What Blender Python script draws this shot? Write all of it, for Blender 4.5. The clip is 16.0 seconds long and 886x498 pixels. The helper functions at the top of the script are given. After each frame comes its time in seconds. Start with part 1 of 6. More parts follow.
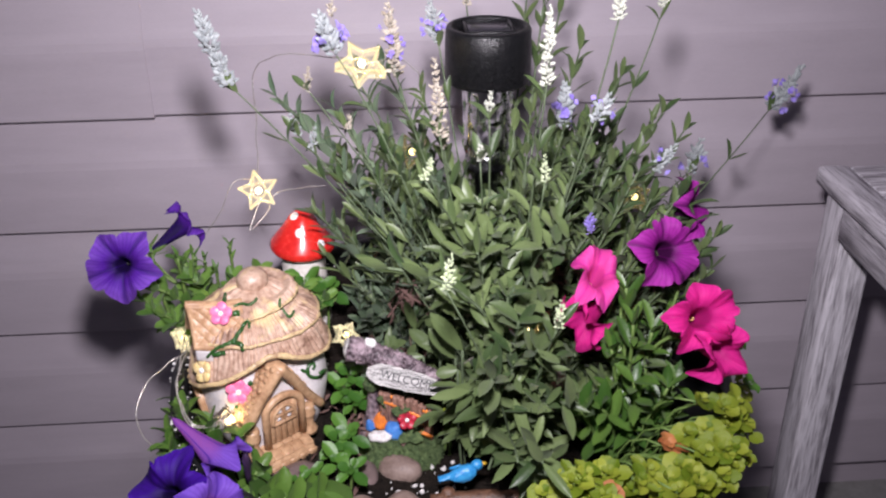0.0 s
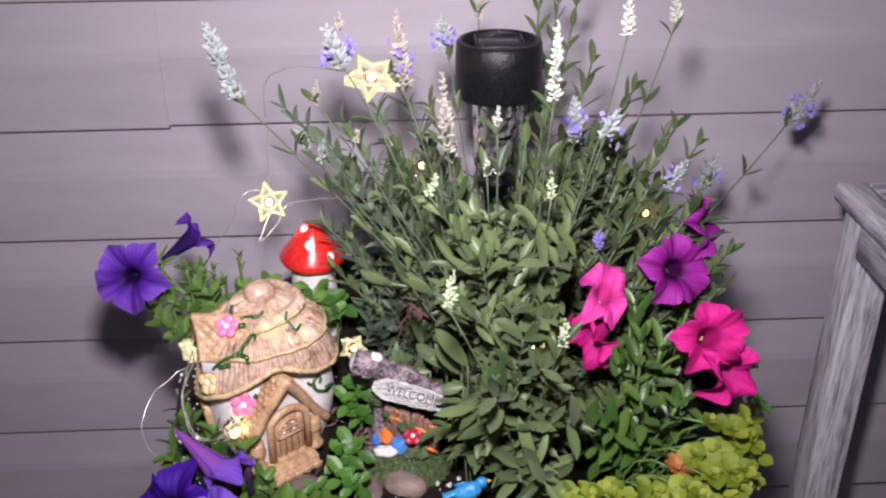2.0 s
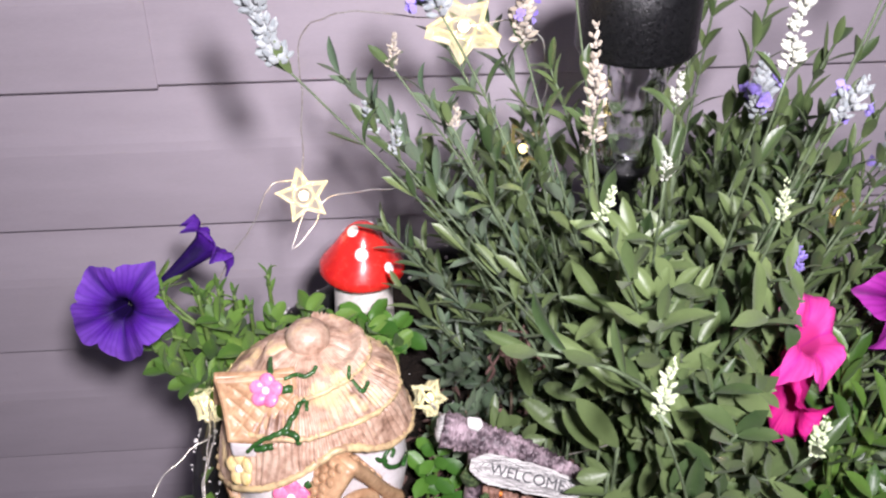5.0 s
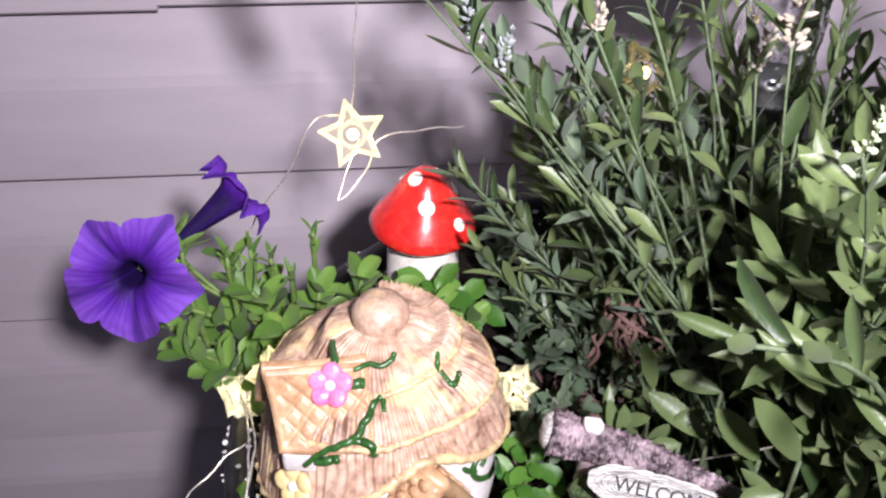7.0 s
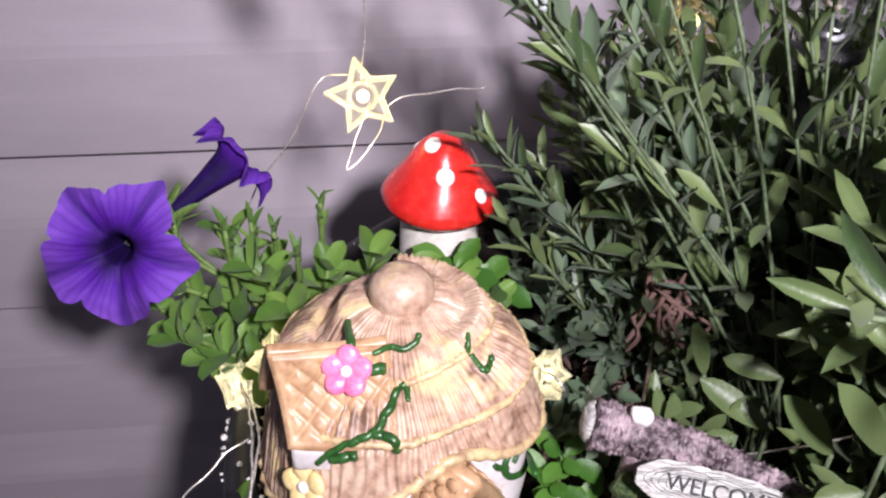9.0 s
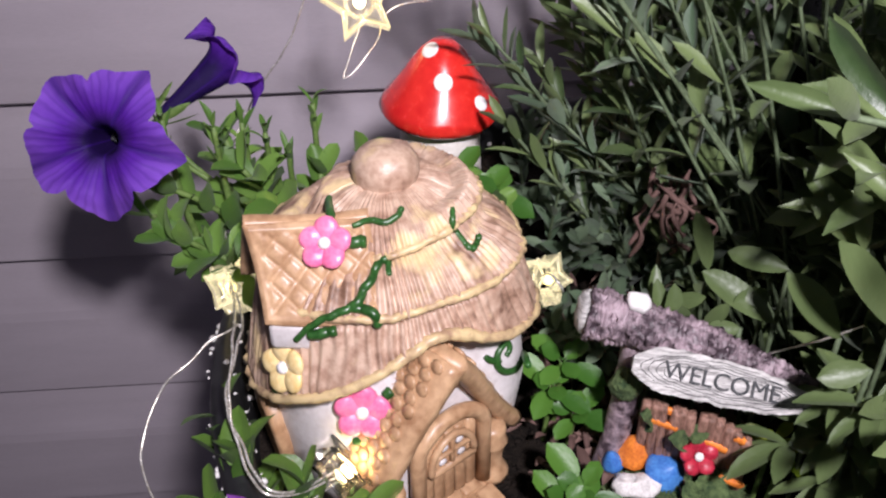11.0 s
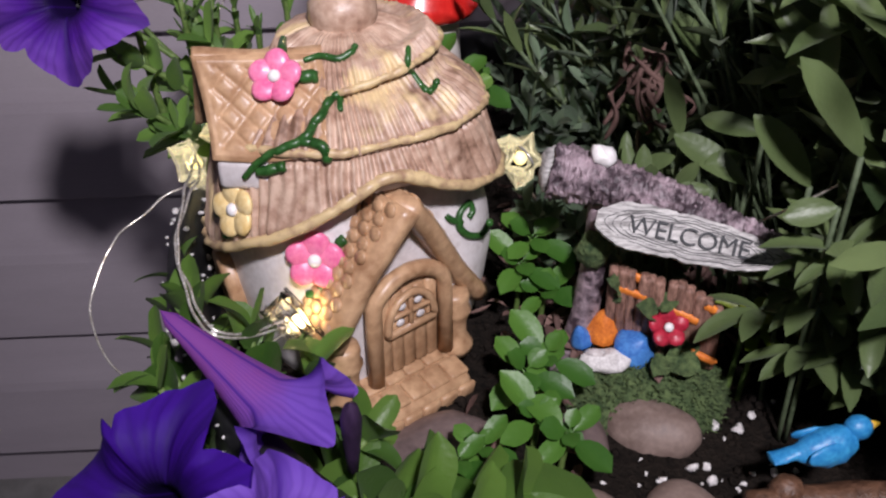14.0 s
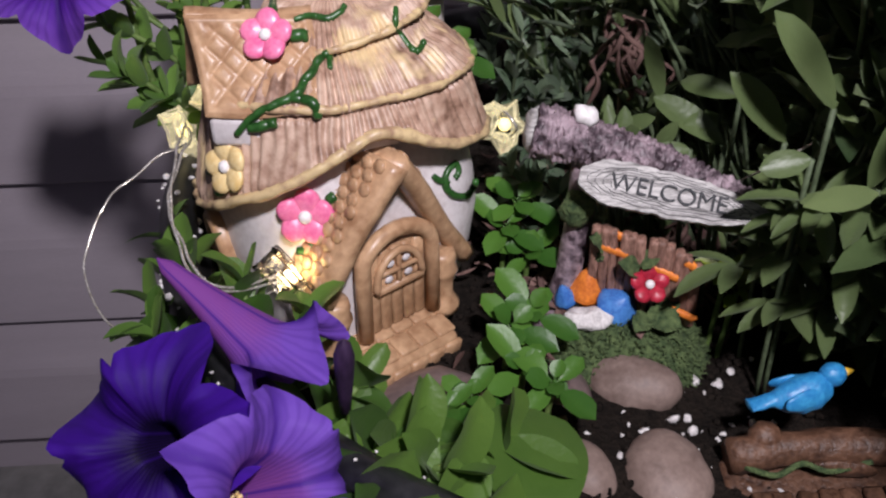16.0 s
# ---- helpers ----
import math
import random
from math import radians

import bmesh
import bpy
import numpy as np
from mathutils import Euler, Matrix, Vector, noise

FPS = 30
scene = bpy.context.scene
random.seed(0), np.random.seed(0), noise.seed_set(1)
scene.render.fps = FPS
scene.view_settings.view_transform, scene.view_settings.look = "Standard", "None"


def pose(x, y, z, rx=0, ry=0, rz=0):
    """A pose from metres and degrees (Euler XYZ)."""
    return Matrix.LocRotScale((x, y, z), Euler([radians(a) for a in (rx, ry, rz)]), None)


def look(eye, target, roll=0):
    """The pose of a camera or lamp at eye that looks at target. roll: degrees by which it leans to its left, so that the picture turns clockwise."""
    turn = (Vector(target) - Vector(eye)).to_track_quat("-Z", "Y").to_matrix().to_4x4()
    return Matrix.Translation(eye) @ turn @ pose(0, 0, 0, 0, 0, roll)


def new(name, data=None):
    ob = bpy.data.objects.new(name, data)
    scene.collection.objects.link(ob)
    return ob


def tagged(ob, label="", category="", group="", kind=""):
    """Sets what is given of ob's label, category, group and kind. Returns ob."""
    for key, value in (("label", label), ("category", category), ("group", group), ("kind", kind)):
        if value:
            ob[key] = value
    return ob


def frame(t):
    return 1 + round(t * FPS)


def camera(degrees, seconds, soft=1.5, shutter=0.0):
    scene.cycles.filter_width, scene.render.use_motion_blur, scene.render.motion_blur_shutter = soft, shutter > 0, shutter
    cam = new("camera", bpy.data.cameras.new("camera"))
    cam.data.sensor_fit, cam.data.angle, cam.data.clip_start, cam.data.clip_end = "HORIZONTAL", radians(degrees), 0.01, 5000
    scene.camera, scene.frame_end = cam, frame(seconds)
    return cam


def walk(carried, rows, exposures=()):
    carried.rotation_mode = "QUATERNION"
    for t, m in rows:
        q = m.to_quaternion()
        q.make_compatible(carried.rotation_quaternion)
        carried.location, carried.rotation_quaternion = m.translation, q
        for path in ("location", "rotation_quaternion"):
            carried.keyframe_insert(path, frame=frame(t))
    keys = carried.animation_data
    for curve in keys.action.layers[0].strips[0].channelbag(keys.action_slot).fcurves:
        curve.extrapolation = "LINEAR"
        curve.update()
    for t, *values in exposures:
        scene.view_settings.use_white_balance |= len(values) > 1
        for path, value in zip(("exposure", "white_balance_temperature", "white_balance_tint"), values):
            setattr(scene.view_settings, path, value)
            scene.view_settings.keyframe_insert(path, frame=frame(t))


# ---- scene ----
from mathutils.bvhtree import BVHTree

# camera and its walk
cam = camera(49.9, 16.0, 2.3)
PATH = [
    (0.0, 0.0000, 0.0000, 0.8900, 62.09, 0.36, -4.22),
    (0.5, 0.0054, 0.0026, 0.8909, 62.05, 0.46, -4.10),
    (1.0, 0.0086, 0.0054, 0.8927, 62.13, 0.64, -4.03),
    (1.5, 0.0118, 0.0040, 0.8914, 62.34, 0.54, -3.43),
    (2.0, 0.0116, 0.0053, 0.8922, 62.58, 0.42, -2.65),
    (2.5, 0.0080, 0.0158, 0.8849, 62.55, 0.38, -2.24),
    (3.0, 0.0022, 0.0375, 0.8811, 62.35, 0.21, -1.96),
    (3.5, -0.0085, 0.0741, 0.8765, 62.32, -0.07, -2.71),
    (4.0, -0.0233, 0.1153, 0.8663, 60.97, 0.03, -3.45),
    (4.5, -0.0399, 0.1651, 0.8537, 59.71, 0.30, -4.05),
    (7.0, -0.1018, 0.3062, 0.7770, 56.41, -0.77, -5.68),
    (7.5, -0.1101, 0.3261, 0.7635, 56.32, -0.85, -6.23),
    (8.0, -0.1134, 0.3397, 0.7535, 56.12, -1.30, -6.75),
    (10.5, -0.0999, 0.3298, 0.7211, 56.03, 0.25, -4.79),
    (11.0, -0.0945, 0.3234, 0.7027, 56.54, 0.61, -4.36),
    (11.5, -0.0896, 0.3183, 0.6908, 57.10, 1.08, -3.72),
    (12.0, -0.0816, 0.3124, 0.6808, 57.48, 1.12, -3.26),
    (12.5, -0.0746, 0.3080, 0.6716, 57.54, 1.03, -3.19),
    (13.0, -0.0732, 0.3053, 0.6609, 57.70, 1.01, -2.92),
    (13.5, -0.0734, 0.3035, 0.6556, 57.45, 0.99, -2.78),
    (14.0, -0.0750, 0.3004, 0.6522, 57.58, 0.83, -2.76),
    (14.5, -0.0755, 0.2966, 0.6501, 57.48, 0.94, -2.83),
    (15.0, -0.0769, 0.2921, 0.6513, 57.43, 0.69, -3.10),
    (15.5, -0.0781, 0.2874, 0.6498, 57.63, 0.56, -3.37),
    (16.0, -0.0779, 0.2861, 0.6441, 57.67, 0.47, -3.87),
]
EXPOSURES = [(0.0, -0.04), (3.5, 0.06), (4.5, 0.22), (7.0, 0.42), (8.0, 0.36), (10.5, -0.04), (12.0, -0.20), (14.5, -0.54), (16.0, -0.52)]
walk(cam, [(t, pose(x, y, z, rx, ry, rz)) for t, x, y, z, rx, ry, rz in PATH], EXPOSURES)

# night sky and the one hand-held light above the camera
world = bpy.data.worlds.new("night")
scene.world = world
world.use_nodes = True
world.node_tree.nodes["Background"].inputs[0].default_value = (0.055, 0.053, 0.078, 1)
world.node_tree.nodes["Background"].inputs[1].default_value = 1.0
LAMP_AT, LAMP_TO, LAMP_WATTS = (0.003, 0.11, 0.96), (0.03, 0.85, 0.56), 4.25
lamp_data = bpy.data.lights.new("video_light", "AREA")
lamp_data.shape, lamp_data.size, lamp_data.energy, lamp_data.color = "DISK", 0.05, LAMP_WATTS, (1.0, 0.942, 1.03)
lamp_data.spread = radians(120)
new("video_light", lamp_data).matrix_world = look(LAMP_AT, LAMP_TO)


# ---- materials ----
def nodes_of(name):
    m = bpy.data.materials.new(name)
    m.use_nodes = True
    t = m.node_tree
    return m, t.nodes, t.links, t.nodes["Principled BSDF"]


def link_bump(n, l, b, height, strength, distance):
    bump = n.new("ShaderNodeBump")
    bump.inputs["Strength"].default_value, bump.inputs["Distance"].default_value = strength, distance
    l.new(height, bump.inputs["Height"])
    l.new(bump.outputs[0], b.inputs["Normal"])


def noise_node(n, l, scale, detail=4.0, stretch=None, rough=0.55):
    co = n.new("ShaderNodeTexCoord")
    out = co.outputs["Object"]
    if stretch:
        mp = n.new("ShaderNodeMapping")
        mp.inputs["Scale"].default_value = stretch
        l.new(out, mp.inputs[0])
        out = mp.outputs[0]
    t = n.new("ShaderNodeTexNoise")
    t.inputs["Scale"].default_value, t.inputs["Detail"].default_value, t.inputs["Roughness"].default_value = scale, detail, rough
    l.new(out, t.inputs["Vector"])
    return t.outputs["Fac"]


def ramp_node(n, l, fac, stops):
    r = n.new("ShaderNodeValToRGB")
    e = r.color_ramp.elements
    while len(e) < len(stops):
        e.new(0.5)
    for el, (p, c) in zip(e, stops):
        el.position, el.color = p, (*c, 1)
    l.new(fac, r.inputs[0])
    return r.outputs[0]


def mix_node(n, l, fac, a, b, mode="MIX"):
    m = n.new("ShaderNodeMix")
    m.data_type, m.blend_type = "RGBA", mode
    for sock, val in ((m.inputs[0], fac), (m.inputs[6], a), (m.inputs[7], b)):
        if isinstance(val, (int, float)):
            sock.default_value = val
        elif isinstance(val, tuple):
            sock.default_value = (*val, 1)
        else:
            l.new(val, sock)
    return m.outputs[2]


def math_node(n, l, op, a, b=0.0):
    m = n.new("ShaderNodeMath")
    m.operation = op
    for sock, val in ((m.inputs[0], a), (m.inputs[1], b)):
        if isinstance(val, (int, float)):
            sock.default_value = val
        else:
            l.new(val, sock)
    return m.outputs[0]


def surface(name, dark, light, scale, rough=0.6, bump=0.3, distance=0.0005, fine=4.0, stretch=None, low=0.35, high=0.65, spec=0.5, coat=0.0, metal=0.0, vary=0.0):
    """A matt or glossy solid with grain at two scales."""
    m, n, l, b = nodes_of(name)
    big = noise_node(n, l, scale, 5, stretch)
    small = noise_node(n, l, scale * fine, 4, stretch)
    both = math_node(n, l, "ADD", math_node(n, l, "MULTIPLY", big, 0.6), math_node(n, l, "MULTIPLY", small, 0.4))
    col = ramp_node(n, l, both, [(low, dark), (high, light)])
    if vary:
        info = n.new("ShaderNodeObjectInfo")
        hsv = n.new("ShaderNodeHueSaturation")
        l.new(col, hsv.inputs["Color"])
        l.new(math_node(n, l, "ADD", math_node(n, l, "MULTIPLY", info.outputs["Random"], vary), 1 - vary / 2), hsv.inputs["Value"])
        col = hsv.outputs[0]
    l.new(col, b.inputs["Base Color"])
    rr = math_node(n, l, "ADD", math_node(n, l, "MULTIPLY", small, 0.2), rough - 0.1)
    l.new(rr, b.inputs["Roughness"])
    b.inputs["Specular IOR Level"].default_value = spec
    b.inputs["Coat Weight"].default_value = coat
    b.inputs["Coat Roughness"].default_value = 0.12
    b.inputs["Metallic"].default_value = metal
    if bump:
        link_bump(n, l, b, both, bump, distance)
    return m


def leafy(name, dark, light, rough=0.5, through_light=0.25, fuzz=0.0, spec=0.4, single=False):
    """Leaves: colour differs from leaf to leaf, light comes through a little."""
    m, n, l, b = nodes_of(name)
    geo = n.new("ShaderNodeNewGeometry")
    big = noise_node(n, l, 60, 3)
    fac = math_node(n, l, "ADD", math_node(n, l, "MULTIPLY", n.new("ShaderNodeObjectInfo").outputs["Random"] if single else geo.outputs["Random Per Island"], 0.6), math_node(n, l, "MULTIPLY", big, 0.4))
    col = ramp_node(n, l, fac, [(0.15, dark), (0.85, light)])
    l.new(col, b.inputs["Base Color"])
    b.inputs["Roughness"].default_value = rough
    b.inputs["Specular IOR Level"].default_value = spec
    b.inputs["Sheen Weight"].default_value = fuzz
    b.inputs["Sheen Roughness"].default_value = 0.6
    link_bump(n, l, b, noise_node(n, l, 500, 3), 0.35, 0.0006)
    tr = n.new("ShaderNodeBsdfTranslucent")
    l.new(col, tr.inputs[0])
    mx = n.new("ShaderNodeMixShader")
    mx.inputs[0].default_value = through_light
    l.new(b.outputs[0], mx.inputs[1])
    l.new(tr.outputs[0], mx.inputs[2])
    l.new(mx.outputs[0], n["Material Output"].inputs[0])
    return m


def petal(name, rim, mid, throat, vein, reach=0.028):
    """A petunia's limb: dark throat, five darker veins, fine radial streaks. Local z is the flower's axis."""
    m, n, l, b = nodes_of(name)
    co = n.new("ShaderNodeTexCoord")
    sep = n.new("ShaderNodeSeparateXYZ")
    l.new(co.outputs["Object"], sep.inputs[0])
    x, y = sep.outputs[0], sep.outputs[1]
    rad = math_node(n, l, "SQRT", math_node(n, l, "ADD", math_node(n, l, "MULTIPLY", x, x), math_node(n, l, "MULTIPLY", y, y)))
    part_way = math_node(n, l, "DIVIDE", rad, reach)
    wob = math_node(n, l, "ADD", part_way, math_node(n, l, "MULTIPLY", math_node(n, l, "SUBTRACT", noise_node(n, l, 130, 3), 0.5), 0.25))
    col = ramp_node(n, l, wob, [(0.22, throat), (0.48, mid), (1.0, rim)])
    ang = math_node(n, l, "ARCTAN2", y, x)
    five = math_node(n, l, "COSINE", math_node(n, l, "MULTIPLY", ang, 5.0))
    line = math_node(n, l, "POWER", math_node(n, l, "MAXIMUM", five, 0.0), 12.0)
    line = math_node(n, l, "MULTIPLY", line, math_node(n, l, "SUBTRACT", 1.0, math_node(n, l, "MULTIPLY", math_node(n, l, "MINIMUM", part_way, 1.0), 0.30)))
    col = mix_node(n, l, line, col, vein)
    fan = math_node(n, l, "SINE", math_node(n, l, "ADD", math_node(n, l, "MULTIPLY", ang, 46.0), math_node(n, l, "MULTIPLY", noise_node(n, l, 90, 2), 9.0)))
    streak = math_node(n, l, "MULTIPLY", math_node(n, l, "MAXIMUM", fan, 0.0), 0.26)
    col = mix_node(n, l, streak, col, vein)
    l.new(col, b.inputs["Base Color"])
    b.inputs["Roughness"].default_value = 0.62
    b.inputs["Specular IOR Level"].default_value = 0.2
    link_bump(n, l, b, math_node(n, l, "ADD", math_node(n, l, "MULTIPLY", fan, 0.25), noise_node(n, l, 300, 3)), 0.25, 0.0006)
    tr = n.new("ShaderNodeBsdfTranslucent")
    l.new(col, tr.inputs[0])
    mx = n.new("ShaderNodeMixShader")
    mx.inputs[0].default_value = 0.3
    l.new(b.outputs[0], mx.inputs[1])
    l.new(tr.outputs[0], mx.inputs[2])
    l.new(mx.outputs[0], n["Material Output"].inputs[0])
    return m


def glowing(name, colour, strength):
    m, n, l, b = nodes_of(name)
    b.inputs["Emission Color"].default_value = (*colour, 1)
    b.inputs["Emission Strength"].default_value = strength
    b.inputs["Base Color"].default_value = (*colour, 1)
    return m


def clear(name, tint, rough=0.05):
    m, n, l, b = nodes_of(name)
    b.inputs["Base Color"].default_value = (*tint, 1)
    b.inputs["Transmission Weight"].default_value = 1.0
    b.inputs["Roughness"].default_value = rough
    b.inputs["IOR"].default_value = 1.45
    link_bump(n, l, b, noise_node(n, l, 250, 2), 0.35, 0.0008)
    return m


M_SIDING = surface("painted_siding", (0.395, 0.345, 0.385), (0.465, 0.41, 0.455), 9, 0.55, 0.12, 0.0006, 30, (1, 1, 6), 0.3, 0.7, 0.35)
M_CONCRETE = surface("concrete", (0.16, 0.155, 0.15), (0.3, 0.29, 0.28), 6, 0.85, 0.4, 0.002, 12)
M_WHITEWASH = surface("whitewashed_wood", (0.20, 0.18, 0.20), (0.62, 0.59, 0.63), 16, 0.7, 0.5, 0.0012, 4, (7, 7, 0.55), 0.36, 0.56, 0.25, vary=0.15)
M_WHITEWASH_TOP = surface("whitewashed_boards", (0.20, 0.18, 0.20), (0.62, 0.59, 0.63), 16, 0.7, 0.5, 0.0012, 4, (0.55, 7, 7), 0.36, 0.56, 0.25, vary=0.15)
M_WHITEWASH_SIDE = surface("whitewashed_rail", (0.20, 0.18, 0.20), (0.62, 0.59, 0.63), 16, 0.7, 0.5, 0.0012, 4, (7, 0.55, 7), 0.36, 0.56, 0.25, vary=0.15)
M_POT = surface("black_plastic", (0.006, 0.006, 0.007), (0.02, 0.02, 0.022), 60, 0.45, 0.2, 0.0004)
M_SOIL = surface("potting_soil", (0.003, 0.0025, 0.002), (0.024, 0.017, 0.013), 130, 0.95, 1.0, 0.004, 4, None, 0.3, 0.75, 0.15)
M_PERLITE = surface("perlite", (0.5, 0.47, 0.46), (0.85, 0.82, 0.8), 300, 0.9, 0.6, 0.001)
M_DEAD = leafy("dead_leaves", (0.06, 0.03, 0.025), (0.22, 0.13, 0.11), 0.8, 0.1)
def thatch():
    m, n, l, b = nodes_of("painted_thatch")
    big, small = noise_node(n, l, 45, 4), noise_node(n, l, 260, 5)
    col = ramp_node(n, l, math_node(n, l, "ADD", math_node(n, l, "MULTIPLY", big, 0.5), math_node(n, l, "MULTIPLY", small, 0.5)),
                    [(0.36, (0.18, 0.10, 0.066)), (0.46, (0.37, 0.232, 0.165)), (0.58, (0.54, 0.385, 0.29))])
    worn = ramp_node(n, l, noise_node(n, l, 62, 5), [(0.56, (0, 0, 0)), (0.68, (1, 1, 1))])
    col = mix_node(n, l, math_node(n, l, "MULTIPLY", worn, 0.75), col, (0.70, 0.54, 0.28))
    l.new(col, b.inputs["Base Color"])
    b.inputs["Roughness"].default_value = 0.42
    link_bump(n, l, b, small, 0.5, 0.0008)
    return m


M_THATCH = thatch()
M_RIM = surface("worn_yellow_thatch", (0.34, 0.21, 0.13), (0.62, 0.47, 0.25), 75, 0.42, 0.5, 0.0008, 4, None, 0.36, 0.56)
M_CLAY = surface("brown_glazed_clay", (0.29, 0.155, 0.08), (0.58, 0.37, 0.215), 70, 0.38, 0.4, 0.0006, 4, None, 0.33, 0.66, 0.45)
M_STUCCO = surface("white_painted_clay", (0.50, 0.45, 0.44), (0.70, 0.66, 0.66), 90, 0.5, 0.3, 0.0005, 5, None, 0.3, 0.6)
M_CREAM = surface("cream_paint", (0.75, 0.52, 0.2), (0.9, 0.72, 0.38), 150, 0.4, 0.2, 0.0004)
M_PINK = surface("pink_paint", (0.75, 0.13, 0.30), (0.9, 0.27, 0.44), 200, 0.35, 0.2, 0.0004)
M_VINE = surface("green_paint", (0.012, 0.05, 0.01), (0.035, 0.12, 0.025), 220, 0.35, 0.2, 0.0004)
M_WHITE = surface("white_paint", (0.72, 0.68, 0.67), (0.86, 0.84, 0.83), 200, 0.45, 0.2, 0.0004)
M_RED = surface("glossy_red_paint", (0.52, 0.012, 0.012), (0.68, 0.03, 0.022), 60, 0.25, 0.1, 0.0004, coat=0.6)
M_STEM_WHITE = surface("off_white_ceramic", (0.6, 0.55, 0.5), (0.78, 0.74, 0.7), 80, 0.5, 0.2, 0.0004)
M_CAP = surface("hammered_black_plastic", (0.0035, 0.0035, 0.004), (0.010, 0.010, 0.011), 420, 0.30, 0.7, 0.0010, 2, spec=0.30)
M_PANEL = surface("solar_panel", (0.004, 0.004, 0.007), (0.014, 0.014, 0.022), 90, 0.22, 0.05, 0.0003)
M_CLEAR = clear("clear_plastic", (0.97, 0.98, 0.99), 0.05)
M_STAR = clear("clear_star_plastic", (0.95, 0.95, 0.94), 0.12)
M_AMBER = clear("amber_star_plastic", (0.96, 0.90, 0.68), 0.08)
M_STAR_LIT = clear("lit_star_plastic", (1.0, 0.93, 0.75), 0.15)
_b = M_STAR_LIT.node_tree.nodes["Principled BSDF"]
_b.inputs["Emission Color"].default_value, _b.inputs["Emission Strength"].default_value = (1.0, 0.84, 0.52, 1), 0.22
_b = M_AMBER.node_tree.nodes["Principled BSDF"]
_b.inputs["Emission Color"].default_value, _b.inputs["Emission Strength"].default_value = (1.0, 0.82, 0.36, 1), 0.025
M_STAR_PALE = clear("pale_amber_star_plastic", (1.0, 0.98, 0.90), 0.10)
_b = M_STAR_PALE.node_tree.nodes["Principled BSDF"]
_b.inputs["Emission Color"].default_value, _b.inputs["Emission Strength"].default_value = (1.0, 0.86, 0.56, 1), 0.17
M_GLOW = glowing("warm_bulb", (1.0, 0.80, 0.42), 9.0)
M_DIM = glowing("dim_bulb", (1.0, 0.82, 0.35), 2.0)
M_WIRE = surface("silver_copper_wire", (0.42, 0.37, 0.30), (0.88, 0.85, 0.80), 300, 0.25, 0.1, 0.0002, metal=0.6)
M_LOG = surface("painted_bark", (0.050, 0.034, 0.042), (0.36, 0.275, 0.305), 85, 0.5, 0.8, 0.0018, 4, None, 0.40, 0.62)
M_PLATE = surface("pale_cut_wood", (0.15, 0.14, 0.135), (0.54, 0.52, 0.50), 110, 0.65, 0.8, 0.0008, 3, (1, 1, 7), 0.36, 0.58)
M_INK = surface("dark_engraving", (0.015, 0.018, 0.022), (0.05, 0.05, 0.055), 300, 0.7, 0.2, 0.0003)
M_FENCE = surface("brown_resin_planks", (0.10, 0.045, 0.03), (0.36, 0.20, 0.15), 180, 0.6, 0.8, 0.001, 3, (3, 3, 0.6), 0.36, 0.62, vary=0.3)
M_ORANGE = surface("orange_paint", (0.55, 0.13, 0.02), (0.88, 0.28, 0.04), 220, 0.5, 0.4, 0.0006)
M_BLUE = surface("blue_paint", (0.03, 0.12, 0.42), (0.08, 0.26, 0.62), 220, 0.45, 0.3, 0.0005)
M_BIRD = surface("sky_blue_paint", (0.015, 0.17, 0.44), (0.05, 0.33, 0.62), 160, 0.4, 0.4, 0.0006)
M_CRIMSON = surface("crimson_paint", (0.30, 0.012, 0.03), (0.50, 0.03, 0.06), 220, 0.4, 0.3, 0.0005)
M_MOSS = surface("mossy_resin", (0.02, 0.045, 0.014), (0.12, 0.17, 0.06), 260, 0.9, 1.0, 0.003, 3)
M_YELLOW = surface("yellow_paint", (0.75, 0.42, 0.02), (0.9, 0.6, 0.08), 220, 0.4, 0.2, 0.0004)
M_BRIDGE = surface("brown_resin_log", (0.035, 0.016, 0.010), (0.17, 0.085, 0.05), 110, 0.5, 0.9, 0.0015, 4, None, 0.33, 0.66)
M_STONE = surface("river_stone", (0.13, 0.085, 0.07), (0.32, 0.235, 0.20), 80, 0.6, 0.5, 0.0008, 6, None, 0.3, 0.7, vary=0.3)
M_STONE_DARK = surface("wet_dark_stone", (0.075, 0.055, 0.055), (0.22, 0.16, 0.15), 70, 0.38, 0.4, 0.0008, 6, None, 0.3, 0.7, vary=0.2)
M_LAV_YOUNG = leafy("young_lavender_leaf", (0.045, 0.085, 0.042), (0.175, 0.240, 0.145), 0.55, 0.25, 0.15)
M_LAV_LEAF = leafy("lavender_leaf", (0.022, 0.050, 0.012), (0.160, 0.215, 0.080), 0.42, 0.25, 0.08, 0.55)
M_LAV_STEM = surface("lavender_stem", (0.045, 0.065, 0.030), (0.12, 0.16, 0.085), 120, 0.7, 0.3, 0.0004)
M_LAV_WOODY = surface("dry_stem", (0.10, 0.075, 0.05), (0.28, 0.22, 0.16), 120, 0.8, 0.4, 0.0004)
M_LAV_GREY = leafy("grey_floret", (0.20, 0.225, 0.235), (0.42, 0.45, 0.45), 0.8, 0.15, 0.4)
M_LAV_WHITE = leafy("pale_floret", (0.40, 0.42, 0.34), (0.68, 0.68, 0.58), 0.8, 0.2, 0.4)
M_LAV_DRY = leafy("dry_floret", (0.28, 0.23, 0.17), (0.54, 0.48, 0.39), 0.85, 0.15, 0.3)
M_LAV_GREEN = leafy("green_bud", (0.34, 0.42, 0.22), (0.58, 0.64, 0.40), 0.7, 0.2, 0.4)
